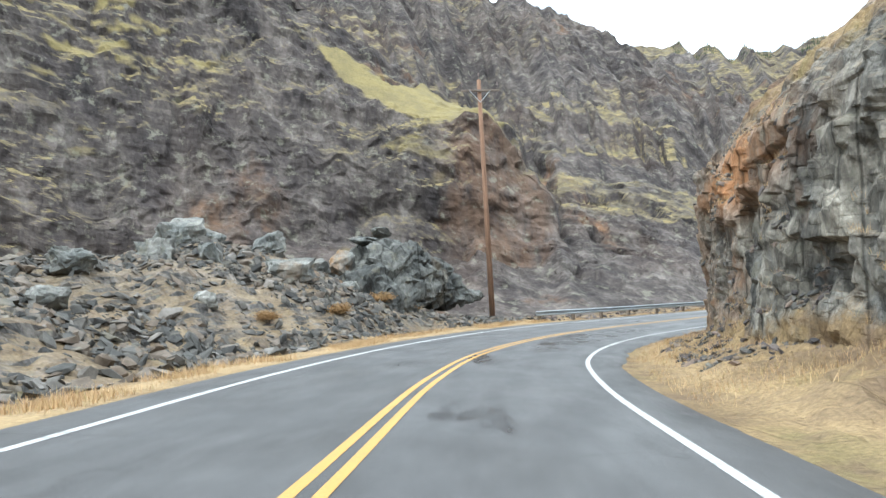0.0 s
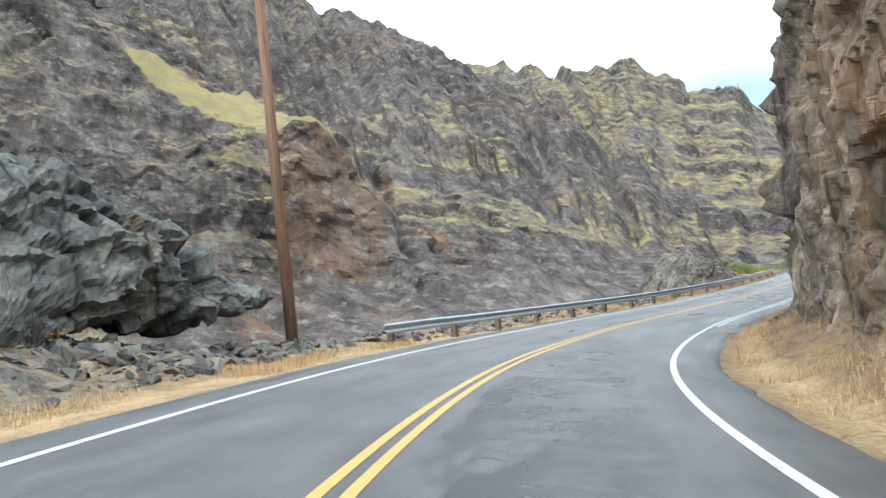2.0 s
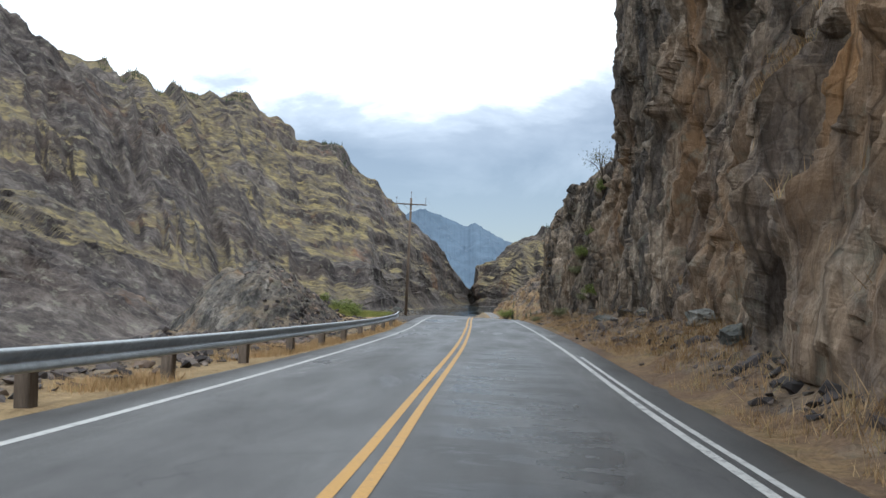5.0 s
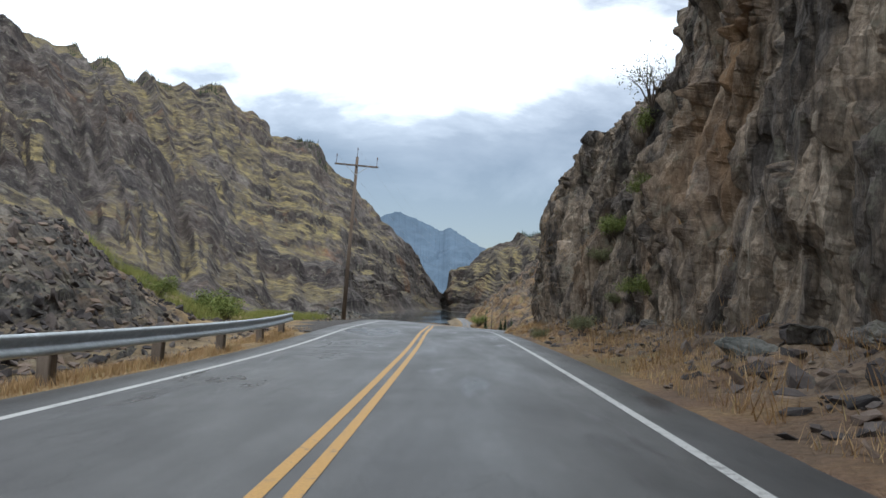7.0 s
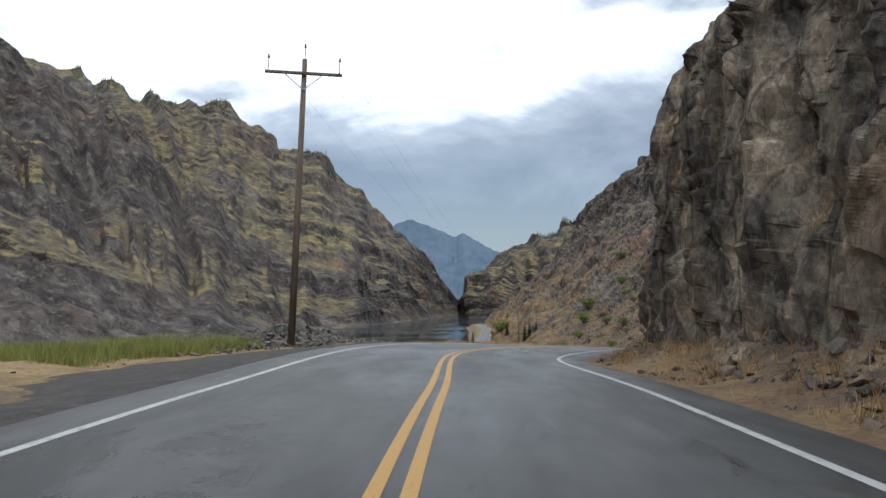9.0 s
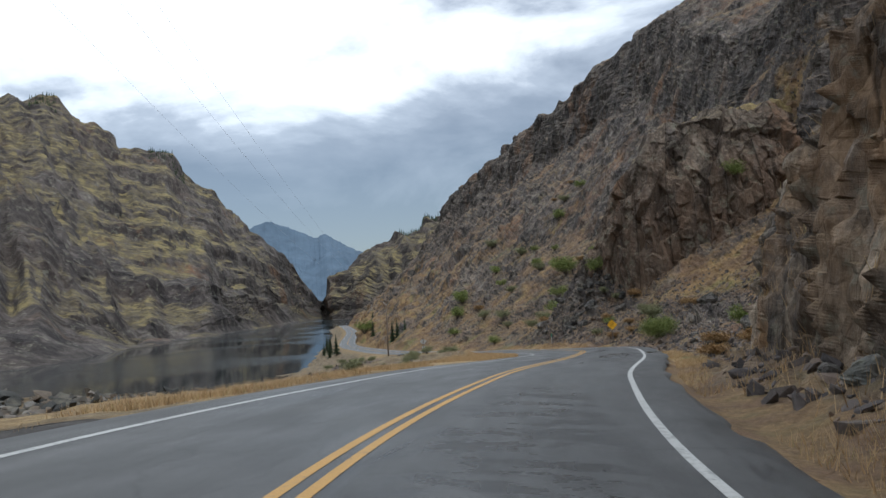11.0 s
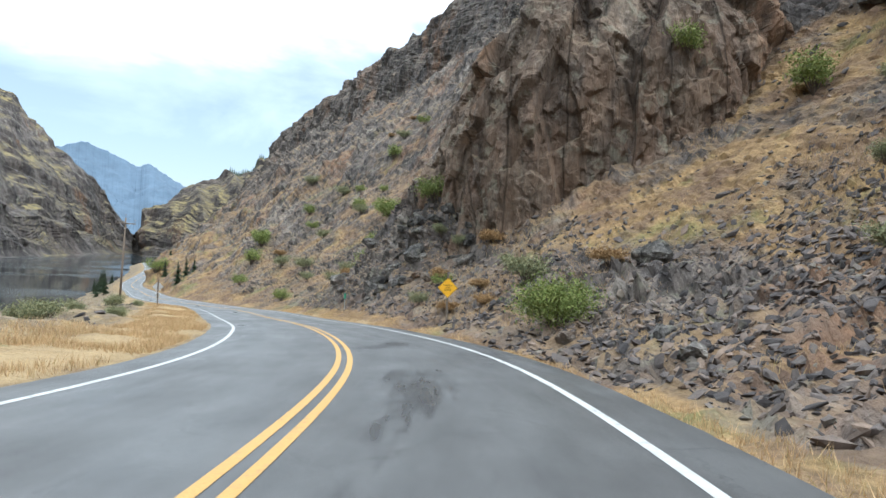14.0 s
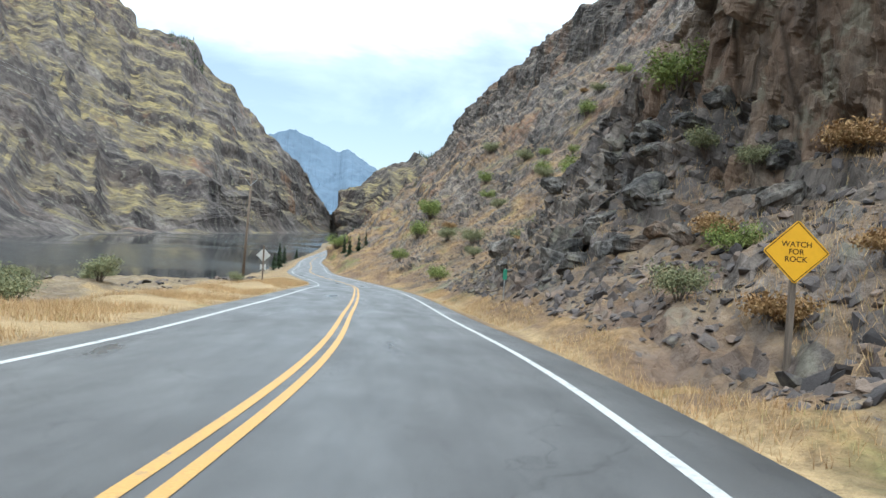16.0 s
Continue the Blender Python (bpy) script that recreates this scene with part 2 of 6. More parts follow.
    if mask:
        cover = node(t, "ShaderNodeAttribute", _attribute_name="cover").outputs["Fac"]
        xyz = node(t, "ShaderNodeSeparateXYZ", Vector=vec).outputs
        dip = maths(t, "ADD", xyz[2], maths(t, "ADD", maths(t, "MULTIPLY", xyz[0], 0.23), maths(t, "MULTIPLY", xyz[1], -0.08)))
        beds = node(t, "ShaderNodeCombineXYZ", X=maths(t, "MULTIPLY", xyz[0], 0.2), Y=maths(t, "MULTIPLY", xyz[1], 0.2), Z=dip).outputs[0]
        bed = tex(t, beds, 2.2 / k, 5, 0.6, 0.1)
        base = mixc(t, 0.45, base, ramp(t, bed, [(0.36, 0.6), (0.62, 1.3)]), "MULTIPLY")
        fac = maths(t, "MULTIPLY", fac, ramp(t, bed, [(0.40, 0.3), (0.53, 1.0)]))
        fac = maths(t, "MULTIPLY", fac, ramp(t, maths(t, "ADD", cover, maths(t, "MULTIPLY", maths(t, "SUBTRACT", tex(t, vec, 0.6 / k, 6, 0.7), 0.5), 0.8)), [(0.42, 1.0), (0.78, 0.0)]))
    grass = grass or [(0.30, (0.16, 0.115, 0.055)), (0.46, (0.285, 0.205, 0.095)), (0.60, (0.36, 0.275, 0.13)), (0.74, (0.15, 0.165, 0.055))]
    turf = ramp(t, tex(t, vec, 0.28 / k, 7, 0.68), grass)
    turf = mixc(t, ramp(t, tex(t, vec, 0.9 / k, 5, 0.6), [(0.45, 0.0), (0.6, 0.75)]), turf, soil)
    if use_cover:
        turf = mixc(t, maths(t, "MULTIPLY", ramp(t, cover, [(0.02, 1.0), (0.16, 0.0)]), ramp(t, tex(t, vec, 1.6, 5, 0.6), [(0.35, 0.45), (0.6, 1.0)])), turf, (0.38, 0.275, 0.15))
    if mask:
        lush = maths(t, "MULTIPLY", cover, -1.7, True)
        fac = maths(t, "MAXIMUM", fac, lush)
        turf = mixc(t, maths(t, "MULTIPLY", lush, 0.6), turf, (0.20, 0.165, 0.072))
    turf = mixc(t, 0.7 * grit, turf, ramp(t, tex(t, vec, 9.0 / k, 4, 0.75), [(0.3, 0.45), (0.7, 1.45)]), "MULTIPLY")
    base = mixc(t, fac, base, turf)
    t.links.new(base, b.inputs["Base Color"])
    h = maths(t, "ADD", maths(t, "MULTIPLY", fine, 0.22), maths(t, "ADD", maths(t, "MULTIPLY", crack, 0.6 * cracks), maths(t, "MULTIPLY", facet, maths(t, "SUBTRACT", 1.3, fac))))
    h = maths(t, "ADD", h, maths(t, "MULTIPLY", tex(t, beds, 4.0 / k, 5, 0.6) if mask else tex(t, joints, 2.6 / k, 6, 0.65), 1.3))
    bump(t, b, h, 0.85 * (0.3 + 0.7 * grit), 0.16 * k)
    return m


M_CLIFF = rock_ground("cliff_rock", 1.0, stain=(0.30, 0.185, 0.10), stain_at=0.585, soil=(0.165, 0.105, 0.07), cracks=0.6,
                      tones=[(0.32, (0.034, 0.031, 0.030)), (0.44, (0.115, 0.099, 0.087)), (0.55, (0.225, 0.178, 0.135)), (0.70, (0.38, 0.33, 0.27))],
                      grass=[(0.28, (0.11, 0.08, 0.06)), (0.42, (0.16, 0.108, 0.07)), (0.53, (0.25, 0.168, 0.09)), (0.64, (0.16, 0.125, 0.066))])
M_CUT = rock_ground("grey_green_cut_rock", 0.8, stain=(0.31, 0.165, 0.085), stain_at=0.56, soil=(0.165, 0.115, 0.075), cracks=0.75,
                    tones=[(0.32, (0.045, 0.044, 0.041)), (0.43, (0.13, 0.126, 0.115)), (0.55, (0.205, 0.188, 0.158)), (0.72, (0.31, 0.29, 0.245))],
                    grass=[(0.28, (0.13, 0.095, 0.06)), (0.42, (0.20, 0.14, 0.078)), (0.53, (0.28, 0.20, 0.105)), (0.64, (0.21, 0.165, 0.08))])
M_HILL = rock_ground("hillside_rock_and_turf", 2.2, stain=(0.19, 0.115, 0.075), stain_at=0.54, soil=(0.125, 0.082, 0.06), cracks=0.35,
                     tones=[(0.30, (0.035, 0.032, 0.032)), (0.44, (0.082, 0.072, 0.068)), (0.56, (0.125, 0.105, 0.092)), (0.72, (0.20, 0.18, 0.16))],
                     grass=[(0.28, (0.12, 0.082, 0.052)), (0.42, (0.20, 0.128, 0.068)), (0.53, (0.285, 0.188, 0.092)), (0.64, (0.15, 0.142, 0.058))])
M_CRAG = rock_ground("crag_rock", 1.7, stain=(0.20, 0.128, 0.088), stain_at=0.50, soil=(0.16, 0.11, 0.07), cracks=0.7, slope=(0.66, 0.9),
                     tones=[(0.30, (0.036, 0.033, 0.032)), (0.44, (0.09, 0.076, 0.066)), (0.56, (0.15, 0.12, 0.095)), (0.72, (0.235, 0.20, 0.168))],
                     grass=[(0.28, (0.16, 0.125, 0.06)), (0.42, (0.24, 0.185, 0.085)), (0.53, (0.32, 0.245, 0.115)), (0.64, (0.18, 0.18, 0.07))])
M_LEFT = rock_ground("roadside_rubble_ground", 0.7, tones=[(0.30, (0.045, 0.043, 0.042)), (0.45, (0.10, 0.095, 0.09)), (0.56, (0.145, 0.13, 0.115)), (0.72, (0.21, 0.195, 0.175))], stain_at=0.6, cracks=0.3,
                     grass=[(0.30, (0.15, 0.105, 0.06)), (0.46, (0.27, 0.19, 0.10)), (0.60, (0.34, 0.25, 0.135)), (0.74, (0.15, 0.165, 0.06))])
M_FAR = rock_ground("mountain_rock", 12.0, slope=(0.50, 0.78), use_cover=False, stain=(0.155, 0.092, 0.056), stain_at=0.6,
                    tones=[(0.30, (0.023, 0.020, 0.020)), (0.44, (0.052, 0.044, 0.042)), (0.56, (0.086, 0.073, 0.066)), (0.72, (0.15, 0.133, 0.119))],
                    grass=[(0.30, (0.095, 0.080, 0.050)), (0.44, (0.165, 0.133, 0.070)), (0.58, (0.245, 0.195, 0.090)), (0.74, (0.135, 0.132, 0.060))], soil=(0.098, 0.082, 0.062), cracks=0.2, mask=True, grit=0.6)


def loose_rock(name, tones):
    m, t, b = shader(name, 0.88, 0.25)
    vec, g = place_of(t)
    isl = g.outputs["Random Per Island"]
    base = ramp(t, isl, tones)
    base = mixc(t, 0.7, base, ramp(t, tex(t, vec, 3.5, 6, 0.7), [(0.3, 0.45), (0.7, 1.5)]), "MULTIPLY")
    base = mixc(t, ramp(t, tex(t, vec, 1.1, 5, 0.6), [(0.58, 0.0), (0.68, 0.6)]), base, (0.22, 0.20, 0.155))
    t.links.new(base, b.inputs["Base Color"])
    bump(t, b, tex(t, vec, 7, 6, 0.7), 0.6, 0.05)
    return m


M_GREY_ROCK = loose_rock("grey_talus_rock", [(0.0, (0.042, 0.041, 0.039)), (0.3, (0.078, 0.077, 0.072)), (0.6, (0.115, 0.106, 0.094)), (0.85, (0.145, 0.112, 0.084)), (1.0, (0.19, 0.18, 0.165))])
M_DARK_ROCK = loose_rock("dark_scree_rock", [(0.0, (0.035, 0.032, 0.033)), (0.4, (0.085, 0.074, 0.072)), (0.75, (0.13, 0.108, 0.098)), (1.0, (0.21, 0.155, 0.12))])
M_OUTCROP = rock_ground("outcrop_rock", 0.7, cracks=0.6, use_cover=False, slope=(1.15, 1.4), stain_at=0.58, stain=(0.17, 0.115, 0.08),
                        tones=[(0.30, (0.035, 0.034, 0.034)), (0.45, (0.085, 0.08, 0.076)), (0.56, (0.135, 0.122, 0.11)), (0.72, (0.22, 0.205, 0.185))])
M_BOULDER = rock_ground("boulder_rock", 0.6, grit=0.6, cracks=0.2, use_cover=False, slope=(1.15, 1.4), stain_at=0.6, tones=[(0.30, (0.045, 0.047, 0.046)), (0.45, (0.14, 0.146, 0.138)), (0.56, (0.20, 0.198, 0.182)), (0.72, (0.29, 0.285, 0.26))])


def asphalt():
    m, t, b = shader("worn_asphalt", 0.75, 0.27)
    vec, g = place_of(t)
    along = node(t, "ShaderNodeAttribute", _attribute_name="along").outputs["Fac"]
    across = node(t, "ShaderNodeAttribute", _attribute_name="across").outputs["Fac"]
    lane = node(t, "ShaderNodeCombineXYZ", X=maths(t, "MULTIPLY", along, 0.22), Y=across).outputs[0]
    base = ramp(t, tex(t, vec, 0.8, 6, 0.6), [(0.3, (0.064, 0.064, 0.065)), (0.7, (0.095, 0.095, 0.096))])
    streak = ramp(t, tex(t, lane, 1.3, 6, 0.65), [(0.34, 0.72), (0.6, 1.12)])
    base = mixc(t, 0.9, base, streak, "MULTIPLY")
    base = mixc(t, 0.6, base, ramp(t, tex(t, vec, 90, 3, 0.8), [(0.3, 0.5), (0.7, 1.5)]), "MULTIPLY")
    damp = ramp(t, tex(t, lane, 0.55, 5, 0.62, 0.4), [(0.60, 0.0), (0.66, 1.0)])
    base = mixc(t, maths(t, "MULTIPLY", damp, 0.55), base, (0.028, 0.028, 0.03))
    # damp, torn strips of old seal in the lane
    torn = ramp(t, tex(t, node(t, "ShaderNodeCombineXYZ", X=along, Y=maths(t, "MULTIPLY", across, 0.45)).outputs[0], 1.5, 5, 0.7, 0.2), [(0.47, 0.0), (0.53, 1.0)])
    for at, mid, ls, lu in ((133, -1.6, 8.5, 1.25), (28, -1.5, 13, 1.2), (67, -1.4, 12, 1.3), (158, -2.0, 7, 0.9), (95.3, 1.75, 4.5, 1.1), (104, 1.6, 5.0, 0.8)):
        d = maths(t, "ADD", maths(t, "POWER", maths(t, "ABSOLUTE", maths(t, "DIVIDE", maths(t, "SUBTRACT", along, at), ls)), 2.0), maths(t, "POWER", maths(t, "ABSOLUTE", maths(t, "DIVIDE", maths(t, "SUBTRACT", across, mid), lu)), 2.0))
        damp = maths(t, "MAXIMUM", damp, maths(t, "MULTIPLY", torn, ramp(t, d, [(0.5, 1.0), (1.0, 0.0)])))
    base = mixc(t, maths(t, "MULTIPLY", damp, 0.6), base, (0.026, 0.026, 0.028))
    cr = node(t, "ShaderNodeTexVoronoi", Vector=node(t, "ShaderNodeCombineXYZ", X=maths(t, "MULTIPLY", along, 0.11), Y=maths(t, "ADD", maths(t, "MULTIPLY", across, 0.4), maths(t, "MULTIPLY", tex(t, vec, 1.3, 4), 0.5))).outputs[0], Scale=1.5, _feature="DISTANCE_TO_EDGE").outputs[0]
    base = mixc(t, ramp(t, cr, [(0.0, 0.6), (0.006, 0.0)]), base, (0.03, 0.03, 0.03))
    t.links.new(base, b.inputs["Base Color"])
    t.links.new(ramp(t, maths(t, "ADD", maths(t, "MULTIPLY", tex(t, lane, 0.8, 5), 0.7), maths(t, "MULTIPLY", damp, -0.22)), [(0.1, 0.24), (0.5, 0.62)]), b.inputs["Roughness"])
    bump(t, b, tex(t, vec, 120, 2, 0.8), 0.35, 0.01)
    return m


def paint(name, color, wear=0.55):
    m, t, b = shader(name, 0.6, 0.4)
    vec, g = place_of(t)
    worn = maths(t, "MULTIPLY", ramp(t, tex(t, vec, 7, 6, 0.75), [(wear, 0.0), (wear + 0.14, 0.75)]), ramp(t, tex(t, vec, 0.7, 3), [(0.35, 0.2), (0.6, 1.0)]))
    base = mixc(t, worn, color, (0.11, 0.11, 0.11))
    base = mixc(t, 0.35, base, ramp(t, tex(t, vec, 40, 3, 0.7), [(0.3, 0.6), (0.7, 1.3)]), "MULTIPLY")
    t.links.new(base, b.inputs["Base Color"])
    return m


def plain(name, color, rough=0.7, spec=0.3, metal=0.0, grain=12.0, amount=0.4, stretch=(1, 1, 1), relief=0.0):
    m, t, b = shader(name, rough, spec, metal)
    vec, g = place_of(t, stretch)
    base = mixc(t, amount, color, ramp(t, tex(t, vec, grain, 6, 0.7), [(0.3, 0.4), (0.7, 1.5)]), "MULTIPLY")
    base = mixc(t, amount * 0.8, base, ramp(t, tex(t, vec, grain * 0.12, 4, 0.6), [(0.35, 0.6), (0.65, 1.25)]), "MULTIPLY")
    t.links.new(base, b.inputs["Base Color"])
    if relief:
        bump(t, b, tex(t, vec, grain, 5, 0.7), 0.7, relief)
    return m


def leafy(name, tones):
    m, t, b = shader(name, 0.75, 0.2)
    vec, g = place_of(t)
    base = ramp(t, g.outputs["Random Per Island"], tones)
    base = mixc(t, 0.5, base, ramp(t, tex(t, vec, 1.5, 4), [(0.3, 0.6), (0.7, 1.35)]), "MULTIPLY")
    t.links.new(base, b.inputs["Base Color"])
    b.inputs["Transmission Weight"].default_value = 0.0
    return m


M_ASPHALT = asphalt()
M_WHITE_LINE = paint("white_road_paint", (0.46, 0.46, 0.45), 0.50)
M_YELLOW_LINE = paint("yellow_road_paint", (0.47, 0.265, 0.07), 0.56)
M_GRAVEL = plain("dark_gravel", (0.085, 0.078, 0.074), 0.95, 0.15, grain=22, amount=0.75, relief=0.03)
M_STEEL = plain("galvanized_steel", (0.42, 0.45, 0.47), 0.5, 0.5, 0.75, grain=6, amount=0.35)
M_TIMBER = plain("weathered_timber", (0.165, 0.135, 0.112), 0.9, 0.2, grain=14, amount=0.7, stretch=(1, 1, 0.12), relief=0.02)
M_POLE = plain("red_brown_pole_wood", (0.235, 0.14, 0.092), 0.9, 0.2, grain=16, amount=0.7, stretch=(1, 1, 0.06), relief=0.02)
M_GREY_POLE = plain("grey_brown_pole_wood", (0.15, 0.115, 0.09), 0.9, 0.2, grain=16, amount=0.6, stretch=(1, 1, 0.06), relief=0.02)
M_PORCELAIN = plain("brown_porcelain", (0.12, 0.085, 0.075), 0.3, 0.5, amount=0.1)
M_WIRE = plain("aluminium_wire", (0.25, 0.25, 0.26), 0.5, 0.4, 0.6, amount=0.1)
M_SIGN = plain("yellow_sign_sheeting", (0.72, 0.385, 0.02), 0.45, 0.4, grain=5, amount=0.12)
M_BLACK = plain("black_sign_paint", (0.012, 0.012, 0.012), 0.5, 0.3, amount=0.1)
M_SIGN_BACK = plain("dull_sign_aluminium", (0.50, 0.51, 0.51), 0.5, 0.4, 0.5, grain=4, amount=0.2)
M_GREEN_SIGN = plain("green_sign_sheeting", (0.03, 0.20, 0.12), 0.5, 0.4, amount=0.1)
M_STRAW = leafy("dry_grass_blades", [(0.0, (0.27, 0.17, 0.085)), (0.4, (0.43, 0.285, 0.15)), (0.8, (0.54, 0.385, 0.215)), (1.0, (0.30, 0.25, 0.11))])
M_GREEN_GRASS = leafy("green_grass_blades", [(0.0, (0.14, 0.16, 0.04)), (0.5, (0.22, 0.25, 0.07)), (1.0, (0.34, 0.31, 0.11))])
M_LEAF = leafy("shrub_leaves", [(0.0, (0.085, 0.115, 0.03)), (0.5, (0.155, 0.195, 0.052)), (1.0, (0.24, 0.265, 0.085))])
M_PALE_LEAF = leafy("sage_leaves", [(0.0, (0.12, 0.135, 0.075)), (0.5, (0.18, 0.19, 0.10)), (1.0, (0.25, 0.24, 0.13))])
M_RUST_LEAF = leafy("rusty_dry_weed", [(0.0, (0.19, 0.105, 0.045)), (0.5, (0.27, 0.16, 0.07)), (1.0, (0.36, 0.25, 0.12))])
M_NEEDLE = leafy("pine_needles", [(0.0, (0.020, 0.035, 0.018)), (0.5, (0.038, 0.058, 0.028)), (1.0, (0.06, 0.08, 0.038))])
M_BARK = plain("grey_bark", (0.10, 0.08, 0.065), 0.95, 0.15, amount=0.5)


def water():
    m, t, b = shader("dark_lake_water", 0.12, 0.5)
    vec, g = place_of(t)
    b.inputs["Base Color"].default_value = (0.022, 0.030, 0.032, 1)
    t.links.new(ramp(t, tex(t, node(t, "ShaderNodeMapping", Vector=vec, Scale=(1, 1, 1)).outputs[0], 0.012, 5, 0.6, 0.5), [(0.45, 0.03), (0.58, 0.16)]), b.inputs["Roughness"])
    bump(t, b, maths(t, "ADD", tex(t, vec, 0.9, 4), maths(t, "MULTIPLY", tex(t, vec, 0.2, 4), 1.5)), 0.10, 0.06)
    return m


M_WATER = water()
# the blue of hazy distance is put into this base colour
M_BLUE = plain("blue_haze_painted_forest_slope", (0.098, 0.138, 0.188), 0.95, 0.1, grain=0.02, amount=0.3)


# ---- the road's line: x, y, z of its centre and its bank (rise to the left, metres a metre) ----
LINE = [(-4.33, -59.983, 4.77, 0.036), (-1.236, -18.025, 2.121, 0.043), (-0.601, -2.032, 1.095, 0.063), (-0.058, 5.996, 0.63, 0.077), (1.046, 13.771, 0.186, 0.08), (6.57, 29.191, -0.682, 0.09), (15.765, 42.254, -1.434, 0.074), (27.388, 53, -1.919, 0.047),
        (39.161, 63.407, -2.118, 0.015), (51.009, 74.22, -2.253, -0.002), (62.903, 85.215, -2.307, 0.036), (74.834, 95.574, -2.705, 0.075), (89.681, 102.363, -3.503, 0.043), (105.415, 107.171, -4.555, 0.012)]
LINE += [(119.787, 112.818, -5.578, -0.015), (134.13, 121.806, -6.747, -0.001), (147.586, 132.997, -7.943, 0.012), (163.793, 147.198, -9.303, 0.008), (182.15, 164.173, -11.041, 0.006),
         (216, 204, -13.6, 0), (260, 249, -16.3, 0), (320, 310, -19.2, 0), (460, 430, -19.7, 0), (700, 660, -19.7, 0)]


def spline(points, n=24):
    p = np.array(points, float)
    p = np.concatenate([[2 * p[0] - p[1]], p, [2 * p[-1] - p[-2]]])
    out = []
    for a, b, c, d in zip(p, p[1:], p[2:], p[3:]):
        t = np.linspace(0, 1, n, endpoint=False)[:, None]
        la, lb, lc = (np.linalg.norm((v - w)[:2]) for v, w in ((b, a), (c, b), (d, c)))
        ma = ((b - a) / la * lb + (c - b) / lb * la) / (la + lb) * lb
        mb = ((c - b) / lb * lc + (d - c) / lc * lb) / (lb + lc) * lb
        out.append((2 * t**3 - 3 * t**2 + 1) * b + (t**3 - 2 * t**2 + t) * ma + (3 * t**2 - 2 * t**3) * c + (t**3 - t**2) * mb)
    return np.concatenate([*out, p[-2:-1]])


ROAD = spline(LINE)
ROAD_S = np.concatenate([[0], np.cumsum(np.hypot(*np.diff(ROAD[:, :2], axis=0).T))])
ROAD_S -= np.interp(0.0, ROAD[:60, 1], ROAD_S[:60])
_t = np.gradient(ROAD[:, :2], axis=0)
_t /= np.linalg.norm(_t, axis=1)[:, None]


def road_at(s, u, h=0.0):
    """World places beside the road: s metres along it, u to the left of its centre, h above its surface (the bank dies out beside it)."""
    s, u, h = np.broadcast_arrays(np.asarray(s, float), np.asarray(u, float), np.asarray(h, float))
    x, y, z, bank = (np.interp(s, ROAD_S, ROAD[:, k]) for k in range(4))
    tx, ty = np.interp(s, ROAD_S, _t[:, 0]), np.interp(s, ROAD_S, _t[:, 1])
    k = np.hypot(tx, ty)
    tx, ty = tx / k, ty / k
    fade = np.clip((9 - np.abs(u)) / 4.5, 0, 1)
    return np.stack([x - ty * u, y + tx * u, z + h + bank * np.clip(u, -4.5, 4.5) * fade], -1)


def heading_at(s):
    return math.degrees(math.atan2(np.interp(s, ROAD_S, _t[:, 1]), np.interp(s, ROAD_S, _t[:, 0])))


def strip(name, s, us, h, material, jitter=0.0):
    us = np.asarray(us, float)
    ss, uu = np.meshgrid(s, us, indexing="ij")
    hh = np.broadcast_to(np.asarray(h, float), ss.shape)
    if jitter:
        edge = jitter * fbm(np.stack([ss.ravel() * 0.9, uu.ravel(), 0 * uu.ravel()], 1), 4, 5).reshape(ss.shape)
        uu = uu + edge * (np.abs(np.arange(len(us)) - (len(us) - 1) / 2) > (len(us) - 1) / 2 - 0.6)
    g = road_at(ss, uu, hh)
    return link_mesh(name, g.reshape(-1, 3), grid_faces(*ss.shape, flip=us[-1] > us[0]), material, True, {"along": ss, "across": uu})


S_ROAD = np.concatenate([np.arange(-60, 280, 0.8), np.arange(280, 860, 4.0)])
road = strip("road", S_ROAD, [-4.25, -4.1, -3.4, -1.7, 0, 1.7, 3.4, 4.1, 4.25], [-0.08, 0.0, 0.01, 0.03, 0.04, 0.03, 0.01, 0.0, -0.08], M_ASPHALT, 0.12)
tagged(road, "worn grey two-lane asphalt road, damp in places", "road", kind="structure")
for nm, u, w, mat_, lab in (("edge_line", -3.25, 0.12, M_WHITE_LINE, "white painted edge line"), ("edge_line", 3.25, 0.12, M_WHITE_LINE, "white painted edge line"),
                            ("centre_line", -0.115, 0.11, M_YELLOW_LINE, "worn yellow painted centre line"), ("centre_line", 0.115, 0.11, M_YELLOW_LINE, "worn yellow painted centre line")):
    ob = strip(nm, S_ROAD, [u - w / 2, u + w / 2], 0.046 - 0.009 * abs(u), mat_)
    tagged(ob, lab, "road marking", kind="structure")
# the older edge line that was painted beside the new one
ob = strip("edge_line", np.arange(46, 75, 0.8), [-3.51, -3.42], 0.013, M_WHITE_LINE)
tagged(ob, "faded older white edge line beside the new one", "road marking", kind="structure")

# gravel pull-out on the lake side
ss = np.arange(103, 134, 0.5)
wide = 4.2 + 4.6 * np.clip(np.sin((ss - 103) / 31 * np.pi) * 1.6, 0, 1)
uu = 4.0 + (wide - 4.0)[:, None] * np.linspace(0, 1, 9)[None]
uu[:, 5:] += 0.35 * fbm(np.stack([ss * 0.7, 0 * ss, 0 * ss], 1), 3, 15)[:, None]
g = road_at(np.repeat(ss[:, None], 9, 1), uu, np.array([-0.01, 0, 0, 0, 0, 0, 0, -0.02, -0.3])[None])
pull_out = link_mesh("pavement", g.reshape(-1, 3), grid_faces(len(ss), 9, True), M_GRAVEL, True)
tagged(pull_out, "dark gravel pull-out beside the road", "gravel", kind="structure")

